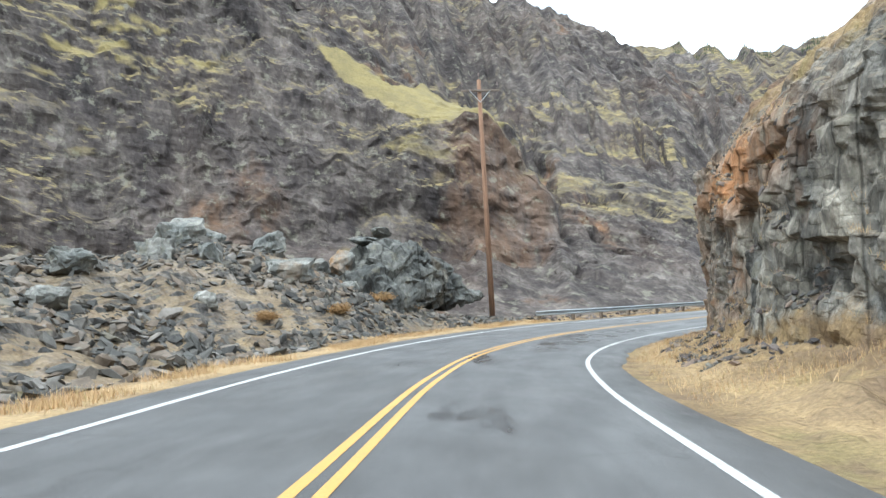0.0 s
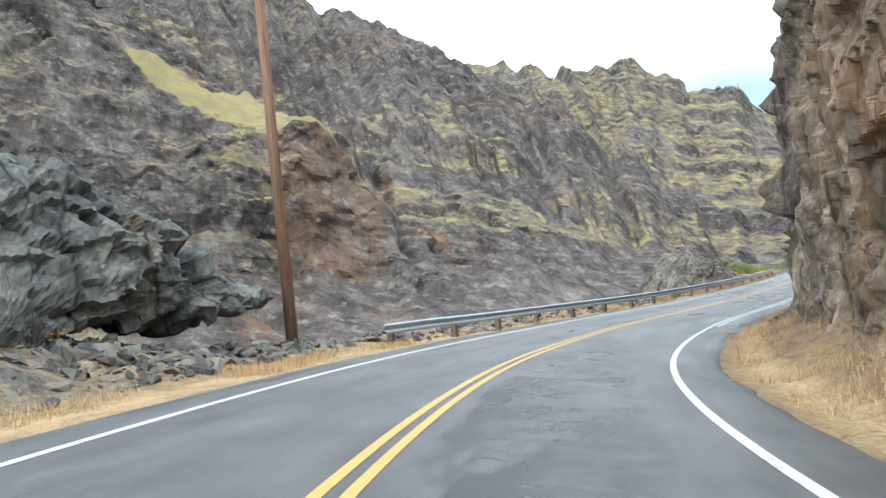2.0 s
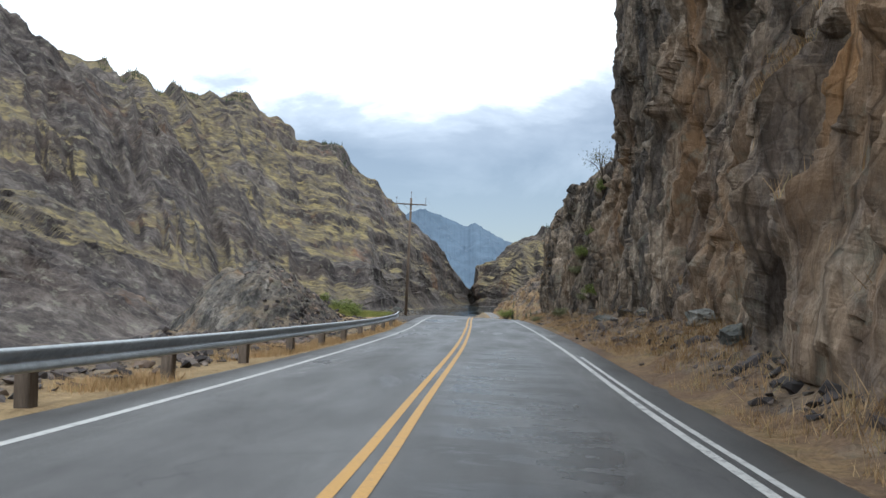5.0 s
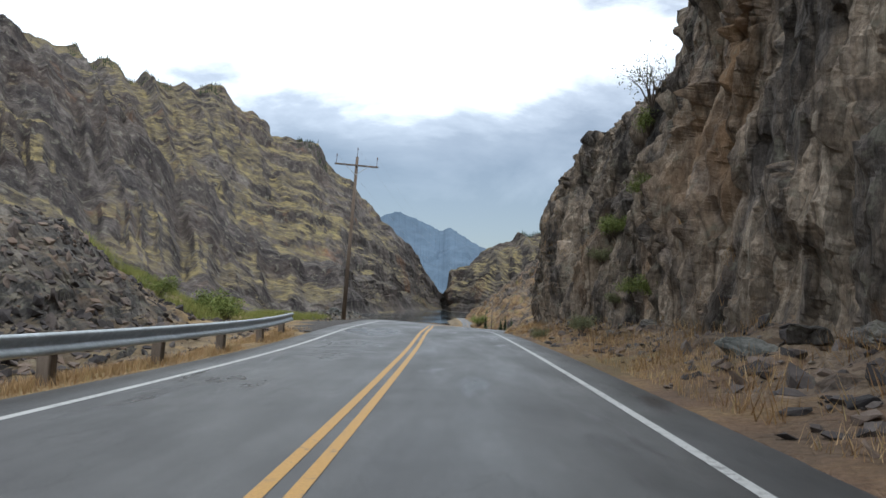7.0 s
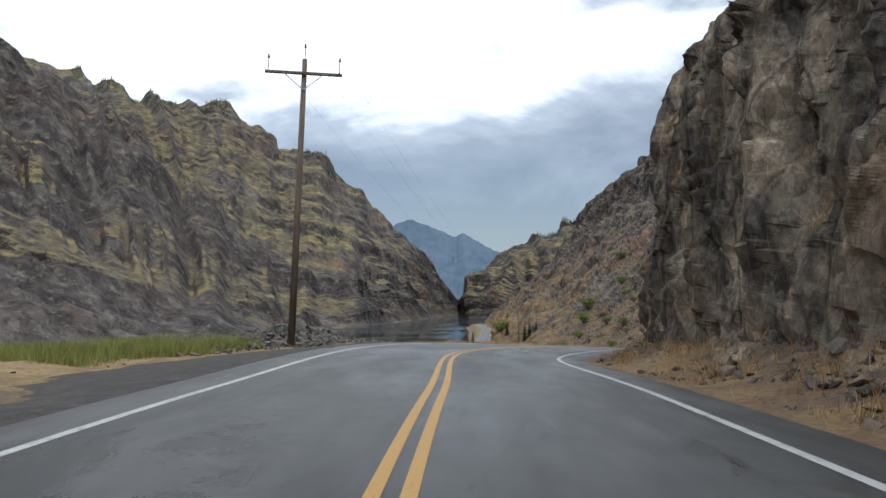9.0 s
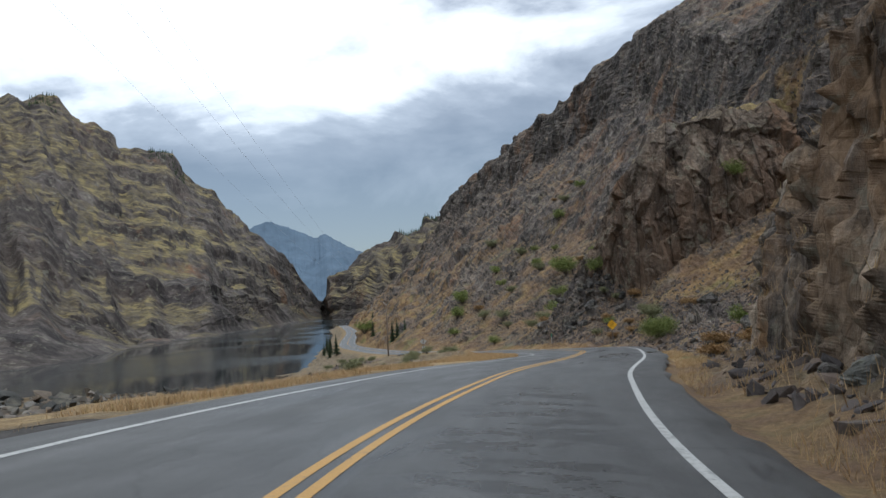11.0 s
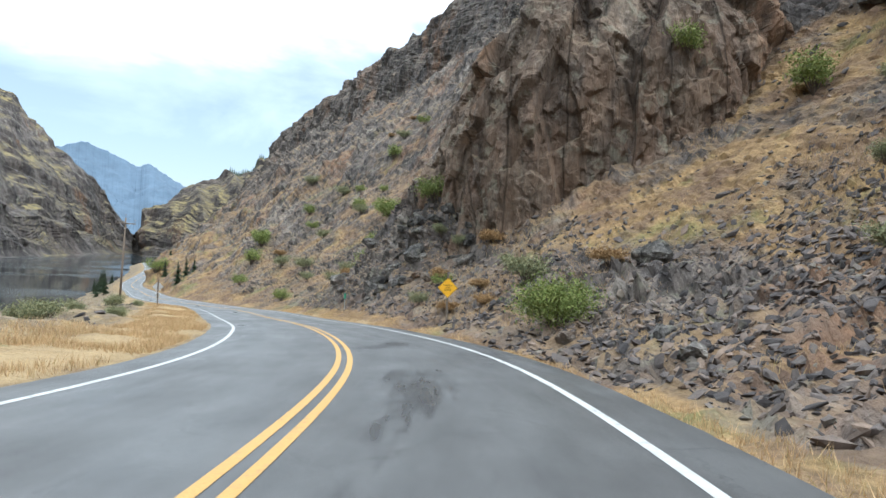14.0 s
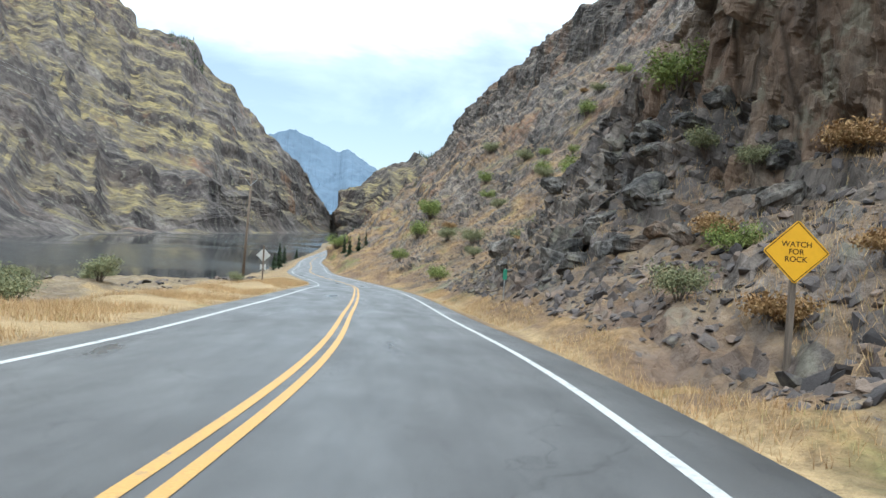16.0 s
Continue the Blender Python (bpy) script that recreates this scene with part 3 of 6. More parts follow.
# iron-stained faces of the road cut: along, height, widths, strength
RUSTY = [(16.5, 5.3, 4.5, 1.1, 1.6), (68.2, 7.5, 0.9, 3.2, 1.6), (64.2, 4.5, 1.6, 4.0, 0.8), (28, 4.0, 6, 4, 0.8), (36, 6, 4, 3, 0.6), (48, 8, 4, 4, 0.5), (66, 8, 3, 8, 0.6), (76, 4, 5, 4, 0.55), (83, 12, 1.6, 8, 0.9), (97, 8, 1.5, 4, 0.7), (104, 3.5, 1.0, 3, 0.5), (112, 3.6, 1.0, 2.0, 0.6), (138, 5, 4, 4, 0.6), (60.6, 6.5, 0.7, 4.5, 1.0), (57.6, 4, 1.9, 6, 0.75), (100, 7, 2.0, 3, 0.6), (135.3, 4, 2.5, 2.5, 0.9)]

# ---- ground beside the road: cross sections of (distance, height, bareness) along it ----
def sheet(name, stations, s_values, n, weight, material, rough, flip, patch=0.0):
    """A ground sheet from cross sections, resampled and broken up by noise. weight: how many of the n samples each leg gets."""
    keys = np.array([st[0] for st in stations], float)
    knots = np.array([st[1] for st in stations], float)
    k = knots.shape[1]
    legs = np.concatenate([[0], np.cumsum(weight)]) / sum(weight)
    v = np.linspace(0, 1, n)
    prof = np.empty((len(s_values), n, 3))
    for c in range(3):
        at = np.stack([np.interp(s_values, keys, knots[:, j, c]) for j in range(k)], 1)
        for r in range(len(s_values)):
            prof[r, :, c] = np.interp(v, legs, at[r])
    g = road_at(np.repeat(np.asarray(s_values)[:, None], n, 1), prof[..., 0], prof[..., 1])
    nrm = grid_normals(g) * (-1 if flip else 1)
    flat, cover = g.reshape(-1, 3), prof[..., 2].reshape(-1)
    far = np.clip((np.abs(prof[..., 0].reshape(-1)) - 4.2) / 2.5, 0, 1)
    if patch:
        # outcrops that break through the turf
        cover = np.clip(cover + patch * np.clip(fbm(flat * (0.09, 0.09, 0.16), 4, 97) * 1.8, -0.5, 1) * np.clip((np.abs(prof[..., 0].reshape(-1)) - 9) / 4, 0, 1), 0, 1)
    d = rough(flat, cover, np.repeat(np.asarray(s_values), n)) * far
    g2 = flat + nrm.reshape(-1, 3) * d[:, None]
    # the hollow in which the warning sign stands
    g2[:, 2] -= 1.15 * np.exp(-((g2[:, 0] - 143.4) ** 2 + (g2[:, 1] - 119.3) ** 2) / 5.0)
    rust = np.zeros(len(flat))
    for rs, rh, ws, wh, amount in RUSTY:
        rust = np.maximum(rust, amount * np.exp(-((np.repeat(s_values, n) - rs) / ws) ** 2 - ((prof[..., 1].reshape(-1) - rh) / wh) ** 2) * (prof[..., 0].reshape(-1) < -5.8))
    ob = link_mesh(name, g2, grid_faces(len(s_values), n, flip), material, False, {"cover": cover, "rust": rust})
    return ob, g2.reshape(g.shape), prof


def cliff_rough(p, cover, s):
    w = p + 0.25 * np.stack([vnoise(p * 0.5, 3), vnoise(p * 0.5, 4), vnoise(p * 0.5, 5)], 1)
    big = blocky(w, (3.4, 3.4, 14.0), 11, 0.08)
    mid = blocky(w, (1.5, 1.5, 5.5), 12, 0.10)
    fine = blocky(p, (0.62, 0.62, 1.5), 15, 0.18)
    small = blocky(p, (0.45, 0.45, 0.6), 13, 0.2)
    rock = np.clip(cover * 2.2 - 1.2, 0, 1)
    split = np.clip(1 - np.abs(fbm(p * (0.5, 0.5, 0.07), 3, 18)) / 0.07, 0, 1) * np.clip(vnoise(p * 0.15, 19) * 2 + 0.6, 0, 1)
    far = np.clip((s - 240) / 200, 0, 1)
    hill = fbm(p * 0.06, 4, 8) * (1.2 + 6 * far)
    cut = np.clip((s - 34) / 8, 0, 1)
    slabs = 0.34 * blocky(w, (2.3, 2.3, 2.6), 16, 0.03) + 0.2 * blocky(w, (0.9, 0.9, 1.0), 17, 0.04)
    return rock * (cut * (0.9 * big + 0.5 * mid) + (1 - cut) * slabs + (0.22 + 0.14 * cut) * fine + 0.08 * small - 0.6 * split * np.clip((s - 30) / 10, 0.3, 1)) + (1 - rock) * (0.14 * small + 0.12 * fine + 0.20 * fbm(p * 0.7, 3, 9)) + hill * np.clip(0.25 + far, 0, 1) * 0.6


RIGHT = [
    (-60, [(-3.7, -.05, .3), (-5, 0, .1), (-7, .5, .4), (-8, 3, 1), (-8.5, 6, 1), (-10, 9, .8), (-16, 13, .3), (-40, 30, .5), (-90, 50, .5), (-150, 60, .5)]),
    (4, [(-3.7, -.05, .3), (-5.5, -.1, .05), (-8.4, .3, .3), (-8.9, 2, 1), (-9.0, 3.8, 1), (-9.3, 5.6, .9), (-12, 8.8, .2), (-30, 17, .5), (-80, 45, .5), (-140, 60, .5)]),
    (12, [(-3.7, -.05, .3), (-5.5, -.1, .05), (-7.6, .3, .3), (-8.0, 2, 1), (-8.0, 4, 1), (-8.2, 5.8, 1), (-10.5, 8.2, .2), (-27, 17, .5), (-80, 45, .5), (-140, 60, .5)]),
    (18, [(-3.7, -.05, .3), (-5, -.1, .05), (-6.9, .3, .3), (-7.3, 2, 1), (-7.2, 3.9, 1), (-7.4, 5.9, 1), (-10, 8.6, .2), (-26, 17, .5), (-80, 45, .5), (-140, 60, .5)]),
    (22.5, [(-3.7, -.05, .3), (-5, -.1, .05), (-6.6, .3, .3), (-7.1, 2, 1), (-6.9, 4.0, 1), (-7.0, 6.1, 1), (-9.5, 8.8, .2), (-25, 17, .5), (-80, 45, .5), (-140, 60, .5)]),
    (30, [(-3.7, -.05, .3), (-5, -.1, .05), (-6.3, .3, .3), (-6.8, 2, 1), (-6.7, 5, 1), (-7.0, 7.6, .8), (-9.3, 10.2, .5), (-22, 19, .5), (-80, 45, .5), (-140, 60, .5)]),
    (38, [(-3.7, -.05, .3), (-5, -.1, .05), (-6.2, .3, .3), (-6.7, 2.5, 1), (-6.5, 6, 1), (-7.2, 9.6, .9), (-9.0, 12.4, .6), (-21, 21, .5), (-80, 52, .5), (-140, 64, .5)]),
    (46, [(-3.7, -.05, .3), (-5, -.1, .05), (-6.2, .2, .3), (-6.8, 2.5, 1), (-6.8, 6, 1), (-7.2, 10.5, 1), (-9.0, 14.5, .8), (-20, 24, .5), (-80, 52, .5), (-140, 64, .5)]),
    (58, [(-3.7, -.05, .3), (-5, -.1, .05), (-5.8, .1, .3), (-6.3, 3, 1), (-6.5, 7, 1), (-6.8, 13.5, 1), (-9, 19, .8), (-20, 29, .5), (-80, 55, .5), (-140, 66, .5)]),
    (66, [(-3.7, -.05, .3), (-5, -.1, .05), (-6.0, .2, .3), (-6.4, 4, 1), (-6.7, 9.5, 1), (-7.0, 17, 1), (-9.5, 23, .8), (-22, 32, .5), (-80, 58, .5), (-140, 68, .5)]),
    (74, [(-3.7, -.05, .3), (-5.5, 0, .05), (-7.4, .6, .2), (-8.0, 4, 1), (-8.2, 10, 1), (-8.6, 19, 1), (-10.5, 25, .8), (-25, 35, .6), (-80, 60, .5), (-140, 70, .5)]),
    (90, [(-3.7, -.05, .3), (-6, 0, .12), (-8.6, .7, .35), (-9.2, 6, 1), (-9.3, 13, 1), (-9.5, 21, 1), (-11.5, 27, .8), (-25, 36, .6), (-80, 60, .5), (-140, 70, .5)]),
    (98, [(-3.7, -.05, .3), (-6, 0, .1), (-8.0, .7, .3), (-8.5, 5, 1), (-8.6, 12, 1), (-8.9, 20, 1), (-11, 26, .8), (-26, 36, .6), (-80, 60, .5), (-140, 70, .5)]),
    (102, [(-3.7, -.05, .3), (-6, 0, .2), (-8.6, .6, .4), (-9.1, 5, 1), (-9.4, 11, 1), (-9.8, 17, 1), (-12, 22, .7), (-28, 33, .6), (-80, 60, .5), (-140, 70, .5)]),
    (106, [(-3.7, -.05, .3), (-6, 0, .25), (-8.6, .5, .5), (-9.1, 4, 1), (-9.5, 9, 1), (-10.2, 14.3, 1), (-12.5, 17.5, .7), (-28, 30, .6), (-80, 60, .5), (-140, 70, .5)]),
    (110, [(-3.7, -.05, .3), (-6, 0, .25), (-7.7, .4, .5), (-8.2, 4, 1), (-8.9, 7.5, 1), (-10, 11.5, 1), (-12.5, 14.5, .7), (-28, 27, .6), (-80, 60, .5), (-140, 70, .5)]),
    (118, [(-3.7, -.05, .3), (-5.5, 0, .25), (-7.1, .4, .3), (-7.7, 4, 1), (-8.4, 8, 1), (-9.5, 11.3, 1), (-12.5, 13.8, .7), (-28, 26, .6), (-80, 60, .5), (-140, 72, .5)]),
    (123, [(-3.7, -.05, .3), (-5.5, 0, .2), (-6.8, .4, .4), (-7.3, 4, 1), (-7.7, 8, 1), (-8.6, 10.4, .9), (-12, 13.6, .6), (-28, 26, .6), (-80, 62, .5), (-140, 75, .5)]),
    (128, [(-3.7, -.05, .3), (-5.2, 0, .2), (-6.5, .4, .4), (-7.0, 3.5, 1), (-7.3, 7, 1), (-8.4, 10.3, .9), (-12, 14, .6), (-28, 27, .6), (-80, 62, .5), (-140, 75, .5)]),
    (135, [(-3.7, -.05, .3), (-5.2, -.1, .2), (-6.8, .4, .4), (-7.4, 3.5, 1), (-8.2, 7, 1), (-9.8, 10.8, 1), (-14, 16, .7), (-30, 30, .6), (-80, 65, .5), (-140, 80, .5)]),
    (146, [(-3.7, -.05, .3), (-5.2, -.2, .1), (-6.7, .4, .3), (-7.3, 3.2, .9), (-8.2, 5.4, .9), (-11, 8, .75), (-16, 14.5, .6), (-31, 27, .6), (-80, 65, .5), (-140, 80, .5)]),
    (150.5, [(-3.7, -.05, .3), (-5.3, -.3, .05), (-6.9, .4, .2), (-7.3, 2.4, .9), (-7.9, 4.3, .9), (-11, 6.9, .6), (-17, 12.3, .35), (-32, 24.5, .4), (-80, 64, .5), (-150, 84, .5)]),
    (152.2, [(-3.7, -.05, .3), (-5.3, -.3, .05), (-8.0, .3, .3), (-10, 1.7, .65), (-12, 3.5, .6), (-15, 6, .45), (-20, 11, .3), (-33, 23.5, .35), (-80, 63, .5), (-150, 86, .5)]),
    (158.6, [(-3.7, -.05, .3), (-5.4, -.3, .03), (-8.2, .2, .3), (-10.2, 1.5, .6), (-12.2, 3.3, .5), (-15.5, 5.9, .4), (-22, 11, .25), (-35, 22.5, .3), (-80, 62, .55), (-150, 87, .5)]),
    (163, [(-3.7, -.05, .3), (-5.5, -.4, .0), (-8.3, .2, .3), (-10.5, 1.7, .6), (-12.5, 3.4, .5), (-16, 6, .45), (-23, 11, .25), (-36, 22, .3), (-80, 62, .55), (-150, 88, .5)]),
    (175, [(-3.7, -.05, .3), (-5.5, -.5, .0), (-8.3, -.4, .4), (-11, 1, .6), (-14, 2.8, .5), (-17, 5, .5), (-24, 10.5, .35), (-38, 22, .25), (-85, 62, .6), (-150, 90, .5)]),
    (186, [(-3.7, -.05, .3), (-5.5, -.4, .0), (-9.5, 0, .4), (-13, 2.2, .5), (-17, 4.4, .5), (-22, 8.5, .4), (-30, 15, .35), (-42, 28, .4), (-85, 66, .7), (-150, 92, .5)]),
    (194, [(-3.7, -.05, .3), (-5.5, -.2, .0), (-9, 1, .45), (-11, 2.7, .5), (-15, 5.4, .5), (-20, 8.2, .5), (-27.5, 13.5, .45), (-34, 20, .5), (-50, 42, .9), (-130, 90, .5)]),
    (199.5, [(-3.7, -.05, .3), (-5.5, -.1, .1), (-9, 1.4, .5), (-13, 4.4, .6), (-16, 7.4, .7), (-19, 10, .8), (-27.5, 15, .8), (-32, 20, .7), (-38, 42, 1), (-120, 91, .6)]),
    (203.5, [(-3.7, -.05, .3), (-5.5, 0, .2), (-9, 1.8, .5), (-13, 5.2, .7), (-16, 7.8, .7), (-19, 10.6, .7), (-26, 16.5, .6), (-35, 25.5, .3), (-39, 44, 1), (-120, 92, .5)]),
    (208, [(-3.7, -.05, .3), (-5.2, 0, .3), (-8, 2, .7), (-11, 5, .8), (-12.6, 8.7, .9), (-16, 11, .7), (-24, 16.5, .6), (-34, 25, .4), (-39, 44, 1), (-120, 95, .5)]),
    (218, [(-3.7, -.05, .3), (-5, 0, .4), (-6.6, 1, .8), (-9, 4.3, .9), (-11, 7.8, .9), (-12.4, 11, 1), (-17, 15, .6), (-33, 27, .6), (-52, 48, .8), (-130, 98, .5)]),
    (232, [(-3.7, -.05, .3), (-5, 0, .3), (-7, 1, .5), (-10, 3, .5), (-14, 5.8, .35), (-20, 9.5, .3), (-32, 18, .35), (-56, 40, .6), (-63, 60, 1), (-150, 112, .5)]),
    (260, [(-3.7, -.05, .3), (-5, 0, .3), (-8, .6, .4), (-13, 2, .4), (-18, 4, .3), (-25, 8, .3), (-38, 17, .4), (-62, 40, .6), (-70, 62, 1), (-160, 118, .5)]),
    (310, [(-3.7, -.05, .3), (-5, 0, .3), (-8, 1, .4), (-14, 4, .3), (-20, 8, .3), (-28, 13, .35), (-44, 26, .5), (-80, 66, .6), (-91, 93, 1), (-170, 134, .5)]),
    (350, [(-3.7, -.05, .3), (-5, 0, .3), (-8, 2, .4), (-14, 6, .3), (-20, 12, .3), (-28, 18.5, .35), (-46, 34, .5), (-82, 70, .6), (-92, 97, 1), (-170, 134, .5)]),
    (400, [(-3.7, -.05, .3), (-6, .5, .3), (-9, 2.5, .4), (-15, 7, .3), (-22, 13, .3), (-32, 20, .35), (-50, 38, .5), (-82, 72, .6), (-92, 96, 1), (-175, 130, .5)]),
    (450, [(-3.7, -.05, .3), (-6, .5, .3), (-10, 3, .3), (-17, 9, .3), (-26, 16, .3), (-36, 25, .35), (-54, 42, .5), (-82, 73, .6), (-92, 98, 1), (-180, 126, .5)]),
    (505, [(-3.7, -.05, .3), (-6, .5, .3), (-11, 4, .3), (-18, 10, .3), (-28, 19, .35), (-42, 33, .4), (-60, 50, .6), (-82, 76, .9), (-92, 101, .9), (-190, 116, .5)]),
    (540, [(-3.7, -.05, .3), (-6, .5, .3), (-12, 4, .3), (-20, 12, .3), (-32, 24, .35), (-46, 39, .4), (-60, 54, .6), (-77, 74, .9), (-87, 93, .9), (-190, 110, .5)]),
    (630, [(-3.7, -.05, .3), (-6, .5, .3), (-12, 5, .3), (-20, 14, .3), (-30, 26, .35), (-42, 41, .4), (-54, 56, .7), (-66, 72, .9), (-76, 94, .9), (-190, 104, .5)]),
    (690, [(-3.7, -.05, .3), (-6, .5, .3), (-12, 5, .3), (-20, 12, .3), (-30, 22, .35), (-40, 33, .4), (-52, 46, .7), (-64, 58, .9), (-76, 72, .9), (-190, 80, .5)]),
    (840, [(-3.7, -.05, .3), (-6, .5, .3), (-12, 4, .3), (-20, 10, .3), (-30, 20, .4), (-44, 32, .4), (-58, 44, .6), (-72, 52, .7), (-88, 58, .7), (-190, 60, .5)]),
]
for st in RIGHT:
    if 18 <= st[0] <= 40:
        for k in (2, 3, 4, 5, 6):
            d, h, bare = st[1][k]
            st[1][k] = (d - 0.3, h, bare)
    if 57 <= st[0] <= 112:
        for k in (4, 5, 6):
            d, h, bare = st[1][k]
            st[1][k] = (d - (0.6 if st[0] < 80 else 0.9), h, bare)
# rubble, not turf, between the narrow verge and the rock
for st in RIGHT:
    if 25 <= st[0] <= 235:
        for k in (2, 3):
            d, h, bare = st[1][k]
            st[1][k] = (d, h, max(bare, 0.72 if st[0] > 50 else 0.6))
        d, h, bare = st[1][1]
        st[1][1] = (max(d, -4.7 if st[0] > 50 else -5.2), h, 0.28 if 50 < st[0] < 158 else 0.0)
        if st[0] >= 158:
            (d1, h1, _), (d2, h2, bare) = st[1][1:3]
            k = (6.5 + d1) / (d1 - d2)
            if k < 1:
                st[1][2] = (-6.5, h1 + (h2 - h1) * k, bare)
    elif st[0] > 235:
        for k in range(3, 8):
            d, h, bare = st[1][k]
            st[1][k] = (d, h, bare + 0.27)
W_NEAR = [6, 10, 50, 66, 62, 40, 22, 16, 6]
S_CUT = np.concatenate([np.arange(-60, 4, 0.8), np.arange(4, 25.1, 0.19)])
cliff_cut, G_CUT, P_CUT = sheet("cliff", RIGHT, S_CUT, 290, W_NEAR, M_CUT, cliff_rough, False)
tagged(cliff_cut, "grey-green jointed rock cut with an orange-stained top block", "cliff", kind="structure")
S_NEAR = np.concatenate([np.arange(25, 106, 0.15), np.arange(106, 152.2, 0.19)])
cliff_near, G_NEAR, P_NEAR = sheet("cliff", RIGHT, S_NEAR, 290, W_NEAR, M_CLIFF, cliff_rough, False)
tagged(cliff_near, "dark fractured basalt road cut with brown-stained faces", "cliff", kind="structure")
S_RIGHT = np.concatenate([np.arange(151.9, 236, 0.34), np.arange(236, 330, 0.8), np.arange(330, 841, 2.2)])
slope_right, G_RIGHT, P_RIGHT = sheet("hillside", RIGHT, S_RIGHT, 330, [5, 8, 20, 22, 26, 34, 50, 80, 70], M_HILL, cliff_rough, False, 0.34)
tagged(slope_right, "brown rocky hillside with dry grass above the road", "hillside", kind="structure")

# the crag over the bend: foot, brow and back of its ledge
CRAG = [((164, 131, 1), (166, 128, 4), (172, 124, 8)), ((158, 126.5, -1), (160, 124.5, 8), (168, 119, 13)), ((153, 121.5, -1.5), (156, 120.5, 12.5), (167, 115, 17)), ((151, 117, -.5), (153.8, 117, 15.5), (167, 112, 18.5)),
        ((151.3, 112, 2), (155, 113, 17), (167, 109, 19)), ((153.3, 107.5, 4.5), (158, 108.7, 17.8), (168, 106.5, 19.7)), ((157, 103.5, 8), (162.5, 105.3, 18.3), (170, 104, 20.5)), ((163, 101, 11.5), (168, 103, 17), (173, 103, 21))]


def crag():
    rows = np.array(CRAG, float)
    a = np.linspace(0, len(rows) - 1, 300)
    foot, brow, back = (np.stack([np.interp(a, np.arange(len(rows)), rows[:, k, c]) for c in range(3)], 1) for k in range(3))
    v = np.concatenate([np.linspace(-0.3, 1, 150), np.linspace(1.02, 2, 60)])
    g = np.empty((len(a), len(v), 3))
    for k, t in enumerate(v):
        if t <= 1:
            q = foot + (brow - foot) * t
            q[:, :2] += (foot - brow)[:, :2] * 0.35 * math.sin(math.pi * max(t, 0))
        else:
            q = brow + (back - brow) * (t - 1)
        g[:, k] = q
    n = -grid_normals(g).reshape(-1, 3)
    p = g.reshape(-1, 3)
    w = p + 0.35 * np.stack([vnoise(p * 0.5, 3), vnoise(p * 0.5, 4), vnoise(p * 0.5, 5)], 1)
    top = np.tile(np.clip((v - 1.02) * 8, 0, 1), len(a))
    brow_ = np.tile(1 - 0.8 * np.exp(-((v - 1) / 0.09) ** 2), len(a))
    ends = np.repeat(np.clip(np.minimum(a, len(rows) - 1 - a) * 1.5, 0.2, 1), len(v))
    d = ends * brow_ * (1 - 0.75 * top) * (1.15 * blocky(w, (5.0, 5.0, 11), 91, 0.03) + 0.55 * blocky(w, (2.2, 2.2, 4.2), 92, 0.04) + 0.25 * blocky(w, (1.0, 1.0, 1.6), 93, 0.06) + 0.10 * blocky(p, (0.45, 0.45, 0.6), 96, 0.1)) + top * 0.5 * fbm(p * 0.5, 3, 94)
    cover = 1 - 0.8 * top
    p = p - n * d[:, None]
    p[:, 2] += 0.9 * (1 - brow_) * fbm(p * 0.45, 3, 95)
    ob = link_mesh("crag", p, grid_faces(len(a), len(v), True), M_CRAG, False, {"cover": cover, "rust": (1 - top) * 0.45 * np.tile(np.clip(1.25 - v * 1.1, 0, 1), len(a))})
    tagged(ob, "massive red-brown basalt crag with a grassy ledge on top", "cliff", kind="structure")
    return p.reshape(g.shape)


G_CRAG = crag()


def left_rough(p, cover, s):
    rock = np.clip(cover * 1.2 - 0.1, 0, 1)
    return rock * (0.32 * blocky(p, (1.9, 1.9, 1.5), 31) + 0.16 * blocky(p, (0.7, 0.7, 0.6), 32)) + (1 - rock) * 0.10 * fbm(p * 0.8, 3, 33) + (0.25 + 0.35 * (s > 150)) * fbm(p * 0.16, 4, 34) * np.clip(cover * 3 - 0.5, 0, 1)


